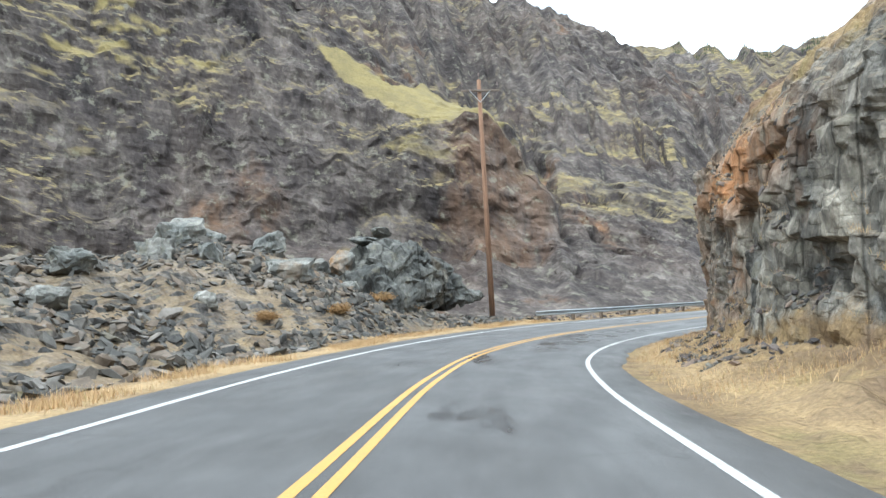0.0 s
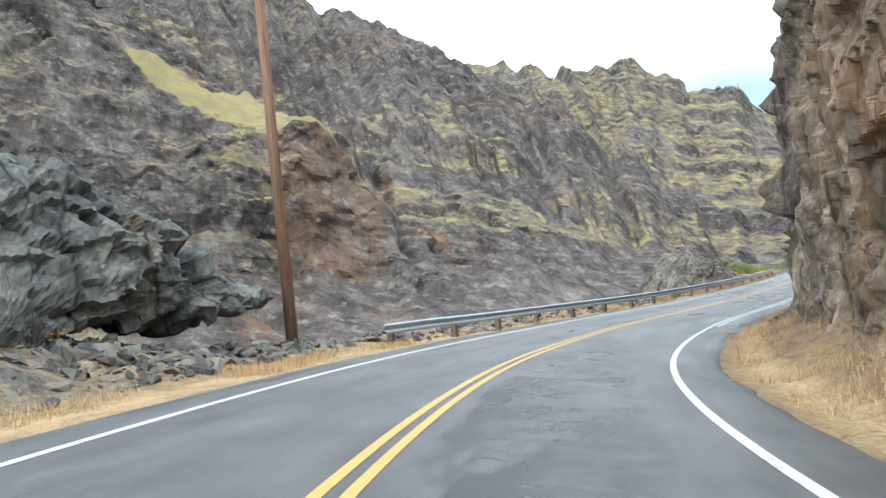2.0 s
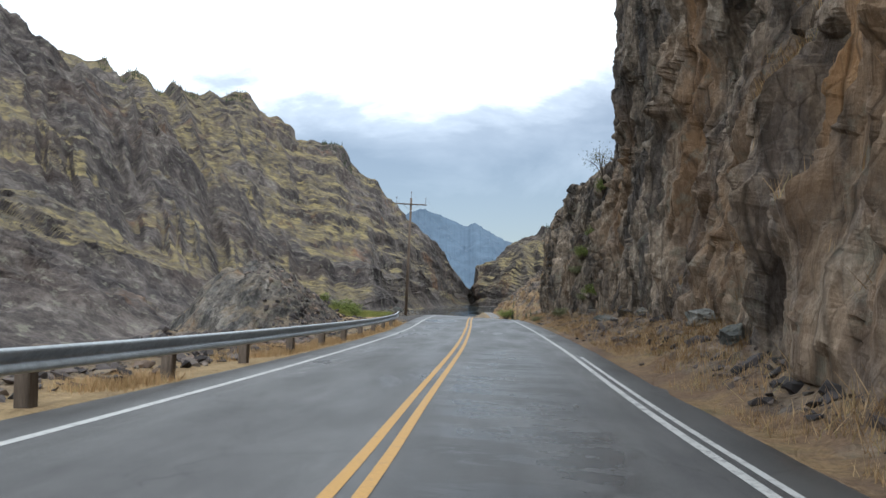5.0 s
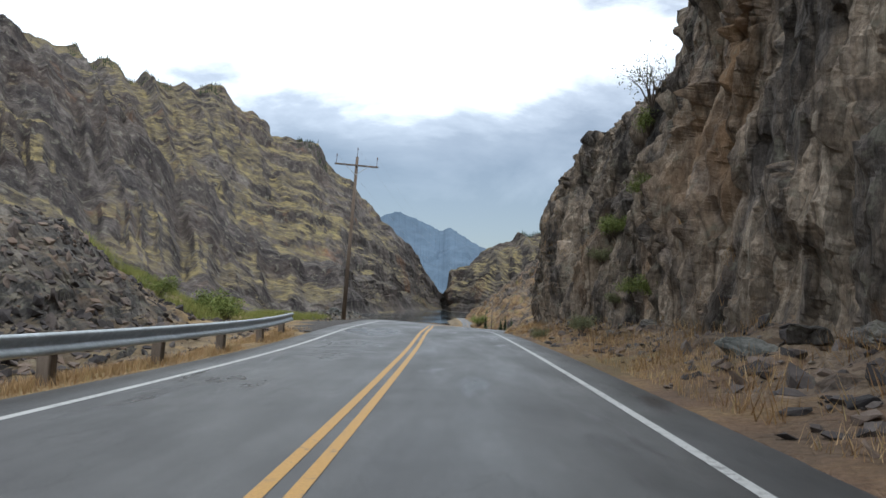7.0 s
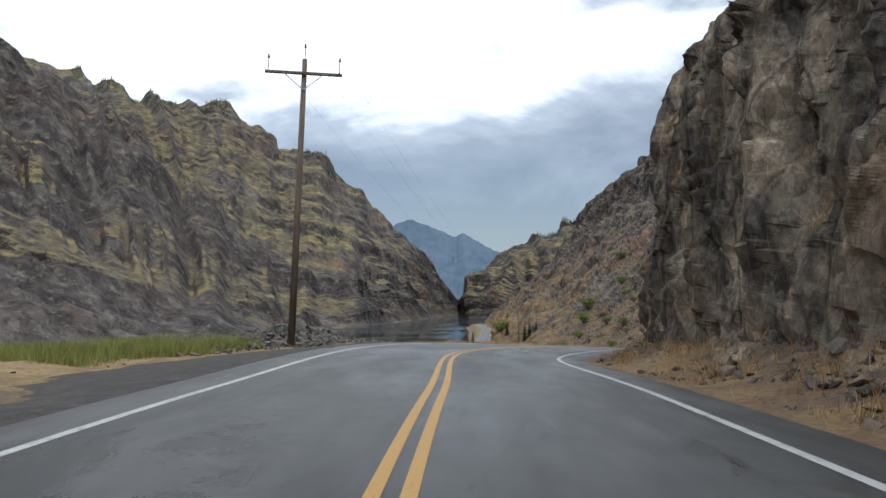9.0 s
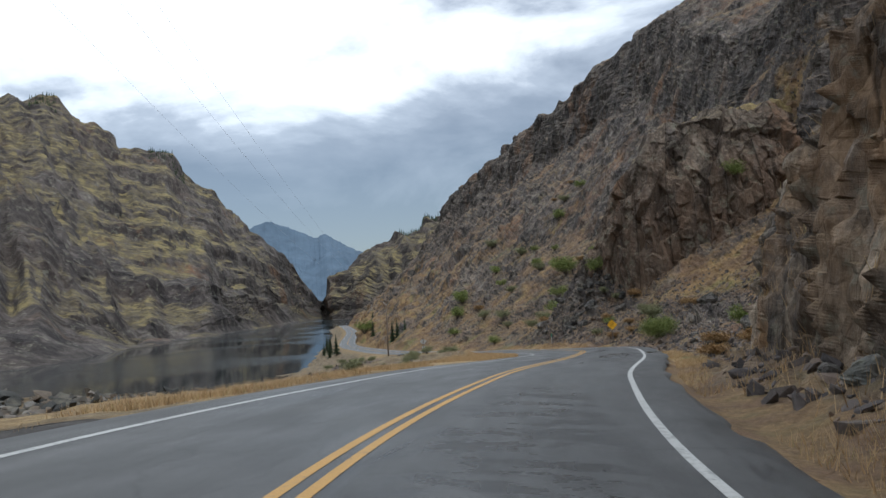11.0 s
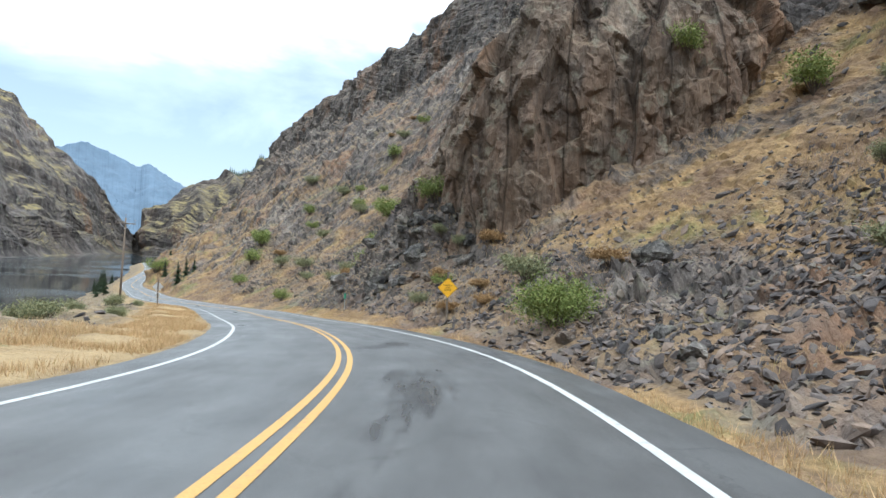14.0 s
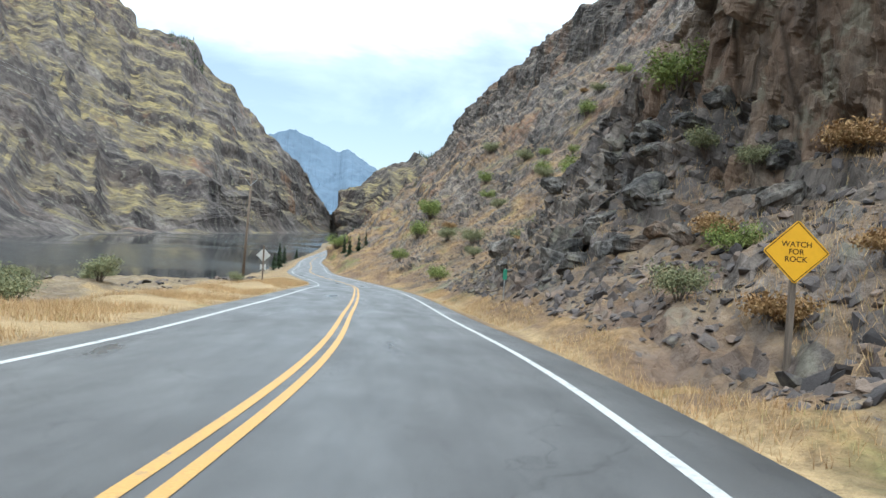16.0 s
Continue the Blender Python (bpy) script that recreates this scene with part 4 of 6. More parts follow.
LEFT = [
    (-60, [(3.7, -.05, .2), (5, .05, .0), (7, .3, .2), (9, 1.2, .5), (12, 2.2, .7), (15, 2.6, .7), (18, 2, .6), (30, -3, .5), (80, -27, .6)]),
    (0, [(3.7, -.05, .2), (5, .0, .0), (6.6, .2, .1), (9, 1.2, .5), (12, 2.4, .8), (15, 3, .8), (19, 2.5, .6), (32, -3, .5), (80, -27, .6)]),
    (12, [(3.7, -.05, .2), (5, .0, .0), (6.6, .2, .15), (9, 1.6, .6), (12, 3.1, .8), (15, 3.9, .8), (19, 3.2, .6), (32, -4, .5), (80, -27, .6)]),
    (22, [(3.7, -.05, .2), (5, .0, .0), (6.2, .3, .2), (8.8, 2.4, .7), (12, 4.2, .8), (15, 4.9, .8), (19, 3.6, .6), (32, -5, .5), (80, -27, .6)]),
    (30, [(3.7, -.05, .2), (5, .0, .0), (6, .3, .3), (7.5, .7, .7), (9.4, 1.1, .9), (12, 1.9, .9), (16, 1.4, .6), (32, -6, .5), (80, -27, .6)]),
    (36, [(3.7, -.05, .2), (5, .05, .0), (6, .4, .3), (7, .5, .6), (8.5, .2, .7), (10, -.6, .7), (14, -3, .6), (32, -12, .5), (80, -27, .6)]),
    (43, [(3.7, -.05, .2), (4.8, -.05, .0), (5.6, .0, .3), (7, .15, .7), (9, .1, .8), (12, -.8, .8), (18, -6, .6), (35, -17, .6), (80, -27, .6)]),
    (80, [(3.7, -.05, .2), (4.8, -.05, .0), (5.6, .0, .4), (7, .2, .8), (9, .2, .8), (12, -.6, .8), (18, -5, .6), (35, -15, .6), (80, -27, .6)]),
    (89.5, [(3.7, -.05, .2), (4.8, -.05, .1), (5.8, -.3, .6), (7.5, -.7, .8), (9, -1.0, .8), (12, -1.6, .8), (18, -4, .7), (30, -12, .6), (80, -27, .6)]),
    (94, [(3.7, -.05, .2), (4.8, -.05, .1), (6, -.3, .6), (8, -.3, .9), (9.7, 1.4, 1), (11.5, 3.3, 1), (14, 2.2, 1), (18, -2, .8), (80, -27, .6)]),
    (96.5, [(3.7, -.05, .2), (4.8, -.05, .1), (6, -.2, .5), (8, .2, .9), (9.9, 2.0, 1), (12, 3.6, 1), (14.5, 3, 1), (19, -2, .8), (80, -27, .6)]),
    (99.5, [(3.7, -.05, .2), (4.8, -.05, .1), (6, -.2, .5), (8.4, .3, .8), (10.4, 1.9, 1), (12.6, 3.7, 1), (15.5, 3.2, 1), (20, -2, .8), (80, -27, .6)]),
    (105, [(3.7, -.05, .3), (5, -.02, .2), (6.5, -.1, .5), (8.6, .2, .2), (11, 1.0, .6), (13.4, 3.2, 1), (16.5, 3.2, 1), (21, -1, .8), (80, -27, .6)]),
    (112, [(3.7, -.05, .6), (5, -.1, .6), (7, -.1, .5), (9.2, .1, .1), (11.5, .4, .05), (14.5, 1.9, .8), (18, 2.4, .9), (25, -3, .7), (80, -27, .6)]),
    (117, [(3.7, -.05, .6), (5, -.1, .6), (7, -.1, .5), (9, .1, .1), (11, .3, .0), (14, .4, .1), (17, .0, .3), (25, -4, .6), (80, -27, .6)]),
    (124, [(3.7, -.05, .6), (5, -.1, .6), (7, -.1, .5), (8.8, .1, .1), (10, .2, .0), (12, .3, .2), (15, -.6, .5), (24, -5, .6), (70, -27, .6)]),
    (134, [(3.7, -.05, .6), (5.5, .0, .5), (7, .0, .1), (9, .3, .5), (11, .9, .8), (12.5, .8, .8), (15, -.8, .7), (24, -6, .6), (70, -27, .6)]),
    (146, [(3.7, -.05, .4), (5, .0, .1), (6.5, .0, .1), (8, -.2, .3), (9.5, -.7, .6), (11, -1.6, .7), (15, -4, .7), (24, -9, .6), (60, -25, .6)]),
    (160, [(3.7, -.05, .3), (5, .0, .0), (6.6, .0, .1), (8.2, -.15, .6), (12, -.7, .6), (15, -1.3, .7), (19, -2.6, .8), (28, -8, .6), (60, -22, .6)]),
    (185, [(3.7, -.05, .3), (5, .0, .0), (6.8, .1, .1), (8.6, .05, .6), (14, -.3, .62), (18, -.5, .5), (22, -1.2, .8), (30, -6, .7), (60, -19, .6)]),
    (212, [(3.7, -.05, .3), (5, .0, .0), (7, .1, .1), (9, .0, .55), (15, -.2, .6), (20, -.5, .6), (25, -1.4, .8), (33, -6, .7), (60, -17, .6)]),
    (238, [(3.7, -.05, .3), (5, .1, .0), (7, .3, .1), (9, .2, .55), (14, -.2, .55), (18, -.8, .6), (23, -2, .8), (33, -6, .7), (60, -15.5, .6)]),
    (264, [(3.7, -.05, .3), (5, .1, .1), (7, .3, .1), (9, .2, .3), (12, -.3, .6), (16, -2, .7), (22, -5, .7), (32, -9, .7), (60, -15, .6)]),
    (330, [(3.7, -.05, .3), (5, .0, .3), (6, -.3, .4), (8, -1, .6), (10, -2, .6), (13, -3, .6), (17, -4.5, .7), (24, -6.5, .7), (60, -9, .7)]),
    (840, [(3.7, -.05, .3), (5, .0, .3), (6, -.3, .4), (8, -1, .6), (10, -2, .6), (13, -3, .6), (17, -4.5, .7), (24, -6.5, .7), (60, -9, .7)]),
]
for st in LEFT:
    if st[0] <= 30:
        for k, c in ((2, 0.66), (3, 0.8), (4, 0.9)):
            d, h, bare = st[1][k]
            st[1][k] = (d, h, c)
S_LEFT = np.concatenate([np.arange(-60, 0, 0.8), np.arange(0, 270, 0.36), np.arange(270, 841, 3.0)])
bank_left, G_LEFT, P_LEFT = sheet("roadside_bank", LEFT, S_LEFT, 130, [10, 14, 18, 20, 20, 18, 14, 10], M_LEFT, left_rough, True)
tagged(bank_left, "stony roadside bank with straw-coloured dry grass", "ground", kind="structure")

# ---- the canyon round a point by the road: crests of its ridges as (bearing, height), shore as (bearing, distance) ----
VX, VY, LAKE_Z = 40.0, 60.0, -23.0
SHORE = [(-175, 75), (-110, 150), (-60, 180), (-30, 230), (-10, 290), (5, 320), (15, 370), (22, 440), (26, 505), (30, 545), (33, 670), (36, 790), (38.5, 880), (41, 1050), (44, 1330), (46, 1600), (46.7, 1640), (47.4, 1380), (50, 1290), (55, 1150), (60, 1000), (75, 320), (130, 240), (185, 75)]
# the near spur: foot, brow of its red cliff, top of its meadow
SPUR_FOOT = [(-175, -10), (-110, -5), (-60, 30), (-43, 32), (-35, 27), (-15, 29), (-10, 18), (-6.4, 9), (-2.5, 12), (3, 11), (5, 20)]
SPUR_BROW = [(-175, 40), (-110, 50), (-60, 95), (-23, 102), (-17, 104), (-10.5, 103), (-4.7, 115), (-1.2, 118), (1.5, 100), (2.9, 78), (4.2, 50), (5, 26)]
SPUR_TOP = [(-175, 90), (-110, 150), (-60, 300), (-30, 290), (-15.3, 235), (-11.2, 213), (-9, 192), (-6.2, 172), (-4, 152), (-0.6, 134), (1.5, 112), (3, 88), (4.3, 60), (5.2, 36)]
# the dark crags behind it, and the long far ridge with pines, running into the lake
CRAGS = [(-175, 160), (-110, 250), (-60, 480), (-10, 540), (0, 482), (2.8, 445), (4.8, 421), (6.7, 405), (9.7, 375), (11.5, 362), (13.5, 335), (15.5, 308), (16.7, 297), (19.6, 272), (21.3, 249), (22.3, 223), (25.1, 183), (27.6, 152), (29.6, 120), (31.6, 101), (33.9, 80), (35.3, 62), (38, 48), (41, 24), (44, 4), (46.7, -14)]
RIDGE_FAR = [(-175, 240), (-110, 420), (-60, 560), (10, 540), (15.6, 532), (18.2, 532), (21.1, 508), (22, 500), (25.1, 500), (26.7, 487), (27.7, 496), (29.2, 474), (31.9, 431), (32.6, 399), (35.7, 383), (36.8, 334), (38.9, 293), (40.15, 238), (41.5, 176), (43.8, 128), (45.2, 70), (46, 32), (46.7, 4)]
# the ridge of the near shore, far down the lake
RIDGE_E = [(46.7, 4), (46.95, 14), (47.35, 62), (49.3, 105), (52, 134), (54, 158), (56.3, 196), (60, 235), (75, 240), (130, 240), (185, 240)]


def curve(b, points):
    return np.interp(b, [p[0] for p in points], [p[1] for p in points])


def canyon_knots(b):
    """Distance and height along one bearing: bed, shore, spur foot, brow and top, gap, crags, gap, far ridge, back."""
    shore = float(curve(b, SHORE))
    if b > 46.7:
        top = float(curve(b, RIDGE_E))
        far = 1500 if b < 60 else float(np.interp(b, [60, 75, 130, 185], [1500, 1000, 800, 900]))
        steps = (0.0, 0.16, 0.30, 0.42, 0.52, 0.66, 0.8, 1.0)
        ups = (0.0, 0.30, 0.52, 0.64, 0.70, 0.80, 0.88, 1.0)
        legs = [(shore + (far - shore) * f, -22 + (top + 22) * g) for f, g in zip(steps, ups)]
        return [(0.5, -32.0), (shore * 0.86, -32.0)] + legs + [(2600, top * 0.9)]
    crag, ridge = float(curve(b, CRAGS)), float(curve(b, RIDGE_FAR))
    rc = max(1000.0, shore + 130)
    mine = [float(curve(b, SPUR_FOOT)), float(curve(b, SPUR_BROW)), float(curve(b, SPUR_TOP))]
    mine.append(mine[2] * 0.8 if b < -4 else float(np.interp(b, [-4, 0, 5], [mine[2] * 0.8, 105, 115])))
    k = min(max((b - 8) / 7, 0.0), 1.0)
    mid = []
    for r0, z0, f in zip((410.0, 440.0, 525.0, 650.0), mine, (0.22, 0.4, 0.6, 0.8)):
        rr = r0 * (1 - k) + (shore + (rc - shore) * f) * k
        zz = -22 + (crag + 22) * max((rr - shore) / (rc - shore), 0.02) ** 1.35
        w = min(max((b - 4.7) / 1.4, 0.0), 1.0)
        mid.append((rr, z0 * (1 - w) + zz * w))
    return [(0.5, -32.0), (shore * 0.86, -32.0), (shore, -22.0)] + mid + [(rc, crag), (rc + 130, crag * 0.86 if crag > 0 else crag), (max(1700.0, rc + 300), ridge), (2600, ridge * 0.8)]


BEAR = np.concatenate([np.arange(-175, -50, 2.0), np.arange(-50, -34, 0.3), np.arange(-34, 62, 0.128), np.arange(62, 185.1, 2.0)])
LEGS_N = [6, 8, 34, 64, 64, 30, 90, 20, 100, 6]


def canyon_grid():
    legs = np.concatenate([[0], np.cumsum(LEGS_N)]) / sum(LEGS_N)
    v = np.linspace(0, 1, sum(LEGS_N) + 1)
    at = np.array([canyon_knots(b) for b in BEAR])
    r = np.stack([np.interp(v, legs, k[:, 0]) for k in at])
    z = np.stack([np.interp(v, legs, k[:, 1]) for k in at])
    b = np.radians(BEAR)[:, None]
    g = np.stack([VX + r * np.sin(b), VY + r * np.cos(b), z], -1)
    p = g.reshape(-1, 3)
    w = p + 3 * np.stack([fbm(p / 60, 3, 61), fbm(p / 130, 3, 62), fbm(p / 130, 3, 63)], 1)
    high = np.clip((p[:, 2] + 24) / 22, 0, 1)
    rr = np.clip(r.reshape(-1) / 900, 0.35, 1.5)
    ridged = 1 - np.abs(fbm(w / 260, 4, 71))
    gully = 1 - np.abs(fbm(np.stack([np.degrees(np.repeat(b, r.shape[1], 1).reshape(-1)) * 0.16, r.reshape(-1) / 900, 0 * p[:, 2]], 1), 4, 79))
    dz = high * rr * (18 * (ridged - 0.78) + 14 * (gully - 0.75))
    nrm = grid_normals(g).reshape(-1, 3)
    nrm *= np.sign(nrm[:, 2:3] + 1e-9)
    near_ = np.clip((600 - r.reshape(-1)) / 100, 0, 1)
    q_ = r.reshape(-1)
    crest_ = np.exp(-((q_ - 960) / 130) ** 2) * np.clip((18 - np.degrees(np.repeat(b, r.shape[1], 1).reshape(-1))) / 4, 0, 1)
    rn = (np.clip(rr, 0.45, 1.0) + 0.4 * near_) * (1 - 0.5 * np.clip((q_ - 540) / 60, 0, 1) * (1 - crest_))
    spurs = 1 - np.abs(fbm(np.stack([np.degrees(np.repeat(b, r.shape[1], 1).reshape(-1)) * 0.42 + r.reshape(-1) * 0.0022, r.reshape(-1) / 700, 0 * p[:, 2]], 1), 3, 87))
    open_ = np.clip((r.reshape(-1) - 560) / 120, 0, 1) * np.clip((p[:, 2] + 10) / 60, 0, 1) * np.repeat(np.clip((at[:, 7, 1] - 30) / 120, 0.1, 1), r.shape[1])
    dz = dz + open_ * 30 * (spurs - 0.85)
    dn = high * rn * (5.5 * blocky(w, (62, 62, 50), 72, 0.10) + 3.6 * blocky(w, (26, 26, 20), 73, 0.08) + 1.8 * blocky(w, (11, 11, 9), 74, 0.10) + 0.8 * blocky(p, (4.5, 4.5, 4), 78, 0.15))
    # ledges: hard beds stand out as steps, dipping down the canyon
    bed = p[:, 2] + 0.23 * p[:, 0] - 0.08 * p[:, 1] + 7 * fbm(p / 260, 2, 75)
    ledge = 0.0
    for thick, tall, sd in ((55.0, 15.0, 1), (21.0, 7.0, 2), (8.0, 1.8, 3)):
        step = bed / thick
        step -= np.floor(step)
        much = np.clip(0.45 + 1.1 * vnoise(p / (thick * 4), 80 + sd), 0, 1)
        ledge = ledge + (thick > 10) * much * ((step > 0.12) & (step < 0.46))
        dn += high * much * tall * np.clip(rr + 0.12 * near_, 0.5, 1.1) * (np.clip(step * 2.8 - 0.3, 0, 1) - step)
    bb, q = np.repeat(np.degrees(b), r.shape[1], 1).reshape(-1), r.reshape(-1)
    low_, up_ = np.interp(bb, [-19, -16, -13, -10, -4, 0.6], [500, 488, 470, 456, 440, 438]), np.interp(bb, [-19, -16, -13, -10, -7, -4], [506, 509, 504, 504, 508, 560])
    strip_ = np.clip((q - low_) / 8, 0, 1) * np.clip((up_ - q) / 9, 0, 1) * np.clip((0.6 - bb) / 1.2, 0, 1) * np.clip((bb + 19) / 4, 0, 1)
    meadow = np.clip(strip_ * (0.95 + 0.9 * fbm(p / 24, 4, 86)), 0, 1)
    g = (p + nrm * (dn * (1 - 0.97 * meadow))[:, None] + np.array([[0, 0, 1.0]]) * (dz * (1 - 0.8 * meadow))[:, None]).reshape(g.shape)
    # how bare the rock is: scree and cliffs low by the water, dark crags above, turf in patches between
    # extra turf colour on the far ridge pales it in place of haze
    bare = 0.45 + 0.8 * fbm(p / 110, 5, 85) - 0.12 * near_ + 0.4 * ledge + 0.5 * np.clip((22 - p[:, 2]) / 25, 0, 1) + 0.45 * crest_ - 0.12 * np.clip((q - 560) / 60, 0, 1) + 0.35 * np.clip((q - 760) / 80, 0, 1) * np.clip((1040 - q) / 30, 0, 1) * np.clip((p[:, 2] - 90) / 60, 0, 1) - 0.15 * np.clip((q - 1060) / 60, 0, 1)
    cliff = np.clip(1.3 - np.abs(bb + 0.6) / 4.6, 0, 1) * between_(q, 405, 446)
    rust = np.clip(cliff * (0.5 + 0.9 * vnoise(p / (22, 22, 40), 89)), 0, 0.42) + 0.12 * np.clip(vnoise(p / 70, 88), 0, 1)
    # grassed ledges on the near spur
    tufted = np.clip(fbm(p / (22, 22, 8), 5, 91, 0.6) * 1.5 - 0.3, 0, 1) * np.clip((q - 424) / 20, 0, 1) * np.clip((640 - q) / 60, 0, 1) * np.clip((4 - bb) / 3, 0, 1)
    return g, np.clip(bare + cliff, 0, 1) - 1.6 * meadow - 0.8 * tufted, rust


def between_(v, a, b):
    return ((v > a) & (v < b)).astype(float)


G_CANYON, BARE, RUST_C = canyon_grid()
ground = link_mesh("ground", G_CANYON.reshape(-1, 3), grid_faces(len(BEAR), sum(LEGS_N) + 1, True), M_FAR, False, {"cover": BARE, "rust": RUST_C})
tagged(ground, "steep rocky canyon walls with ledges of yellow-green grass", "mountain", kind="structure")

# ---- the far range that closes the canyon; its blue is haze put into the colour ----
RIDGE = [(36, 3.0), (39, 5.3), (40.2, 6.1), (41.2, 6.6), (43.1, 7.0), (44.2, 6.6), (45.3, 6.25), (46.3, 5.7), (47.3, 5.7), (48.2, 5.2), (49, 4.6), (51, 4.0), (55, 3.6), (62, 3.0)]


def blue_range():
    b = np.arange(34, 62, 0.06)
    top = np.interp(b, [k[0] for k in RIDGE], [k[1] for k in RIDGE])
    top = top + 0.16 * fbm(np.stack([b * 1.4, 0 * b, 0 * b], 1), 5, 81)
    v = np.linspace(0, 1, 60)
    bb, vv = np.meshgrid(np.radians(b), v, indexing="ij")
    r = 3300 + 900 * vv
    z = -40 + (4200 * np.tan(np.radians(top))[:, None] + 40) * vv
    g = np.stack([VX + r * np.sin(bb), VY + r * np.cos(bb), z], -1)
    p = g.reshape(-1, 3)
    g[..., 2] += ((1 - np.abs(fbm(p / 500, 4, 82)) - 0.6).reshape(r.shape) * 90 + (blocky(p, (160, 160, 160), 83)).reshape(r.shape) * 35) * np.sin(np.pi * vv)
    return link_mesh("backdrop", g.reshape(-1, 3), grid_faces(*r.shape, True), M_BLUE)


tagged(blue_range(), "distant mountain range closing the canyon, blue haze put into its colour", "mountain", kind="structure")

# ---- the lake ----
_a = np.linspace(0, 2 * np.pi, 97)[:-1]
lake = link_mesh("water", np.concatenate([[(900, 800, LAKE_Z)], np.stack([900 + 1700 * np.sin(_a), 800 + 1700 * np.cos(_a), np.full(96, LAKE_Z)], 1)]),
                 [(0, (k + 1) % 96 + 1, k + 1) for k in range(96)], M_WATER)
tagged(lake, "dark calm reservoir water reflecting the canyon", "lake", kind="structure")


# ---- helpers for what lies and grows on the ground ----
rng = np.random.default_rng(7)


def pick(grid, prof, s_values, count, keep):
    """Random places on a ground sheet where keep(s, u) gives a chance of 0..1, with the ground's normal."""
    out, nrm, us = [], [], []
    normals = grid_normals(grid)
    if normals[..., 2].mean() < 0:
        normals = -normals
    got = 0
    for _ in range(60):
        i = rng.uniform(0, grid.shape[0] - 1.001, 40000)
        j = rng.uniform(0, grid.shape[1] - 1.001, 40000)
        a, b = i.astype(int), j.astype(int)
        s = np.asarray(s_values)[a]
        u = prof[a, b, 0]
        ok = rng.uniform(0, 1, 40000) < keep(s, u)
        a, b, fi, fj = a[ok], b[ok], (i - i.astype(int))[ok, None], (j - j.astype(int))[ok, None]
        p = (grid[a, b] * (1 - fi) + grid[a + 1, b] * fi) * (1 - fj) + (grid[a, b + 1] * (1 - fi) + grid[a + 1, b + 1] * fi) * fj
        out.append(p), nrm.append(normals[a, b]), us.append(u[ok])
        got += len(p)
        if got >= count:
            break
    return np.concatenate(out)[:count], np.concatenate(nrm)[:count]


def ground_z(x, y, grids=None):
    """The height of the roadside ground at a place."""
    best, z = 1e9, 0.0
    for g in grids or (G_LEFT, G_RIGHT, G_NEAR, G_CUT):
        d = (g[..., 0] - x) ** 2 + (g[..., 1] - y) ** 2
        k = np.unravel_index(np.argmin(d), d.shape)
        if d[k] < best:
            best, z = d[k], g[k][2]
    return float(z)


def broken_stones(kinds, seed):
    """A few angular stones: corners and triangles of hulls."""
    r = random.Random(seed)
    out = []
    for _ in range(kinds):
        bm = bmesh.new()
        for _ in range(13):
            v = Vector((r.gauss(0, 1), r.gauss(0, 1), r.gauss(0, 1))).normalized() * r.uniform(0.75, 1.0)
            bm.verts.new((v.x, v.y * r.uniform(0.7, 1.0), v.z * 0.6))
        hull = bmesh.ops.convex_hull(bm, input=bm.verts)
        bmesh.ops.delete(bm, geom=[v for v in hull["geom_interior"] if isinstance(v, bmesh.types.BMVert)], context="VERTS")
        bmesh.ops.triangulate(bm, faces=bm.faces)
        bm.verts.index_update()
        out.append((np.array([v.co[:] for v in bm.verts]), np.array([[v.index for v in f.verts] for f in bm.faces])))
        bm.free()
    return out


STONES = broken_stones(9, 3)


def strew(name, places, normals, sizes, material, label, category, flat=1.0):
    co, fa, n = [], [], 0
    for p, nn, size in zip(places, normals, sizes):
        v, f = STONES[int(rng.integers(len(STONES)))]
        e = Euler((rng.normal(0, 0.35), rng.normal(0, 0.35), rng.uniform(0, 6.3)))
        m = np.array(Vector(nn).to_track_quat("Z", "Y").to_matrix() @ e.to_matrix())
        w = v * (size * np.array([rng.uniform(0.8, 1.5), rng.uniform(0.7, 1.1), flat * rng.uniform(0.6, 1.2)]))
        co.append(w @ m.T + p + np.array(nn) * size * 0.15)
        fa.append(f + n)
        n += len(v)
    return tagged(link_mesh(name, np.concatenate(co), np.concatenate(fa), material), label, category, kind="stuff")


def between(v, a, b):
    return (v > a) & (v < b)


def clumped(s, u, k=0.5, seed=5):
    return np.clip(vnoise(np.stack([s * k, u * k, 0 * s], 1), seed) * 1.6 + 0.45, 0, 1)
def lying(grid, prof, s_values, count, keep):
    """As pick, but only where the ground is flat enough for stones to stay."""
    p, n = pick(grid, prof, s_values, count, keep)
    ok = n[:, 2] > 0.62
    p, n = p[ok], n[ok]
    if grid is G_NEAR:
        # none on the ledges of the rock face
        line = ROAD[::5]
        k = np.argmin((p[:, 0:1] - line[None, :, 0]) ** 2 + (p[:, 1:2] - line[None, :, 1]) ** 2, axis=1)
        low = p[:, 2] < line[k, 2] + 1.1
        p, n = p[low], n[low]
    return p[:11000], n[:11000]


# ---- loose stone ----

p, n = pick(G_LEFT, P_LEFT, S_LEFT, 15000, lambda s, u: between(s, -8, 38) * between(u, 5.5, 19) * np.clip((u - 4.9) / 2.2, 0, 1) * np.clip(vnoise(np.stack([s * .35, u * .35, 0 * s], 1), 23) * 1.6 + .75, 0.12, 1))
strew("talus", p, n, 0.06 + 0.30 * rng.power(0.3, len(p)), M_GREY_ROCK, "grey-green angular talus rocks heaped beside the road", "rubble", 0.8)
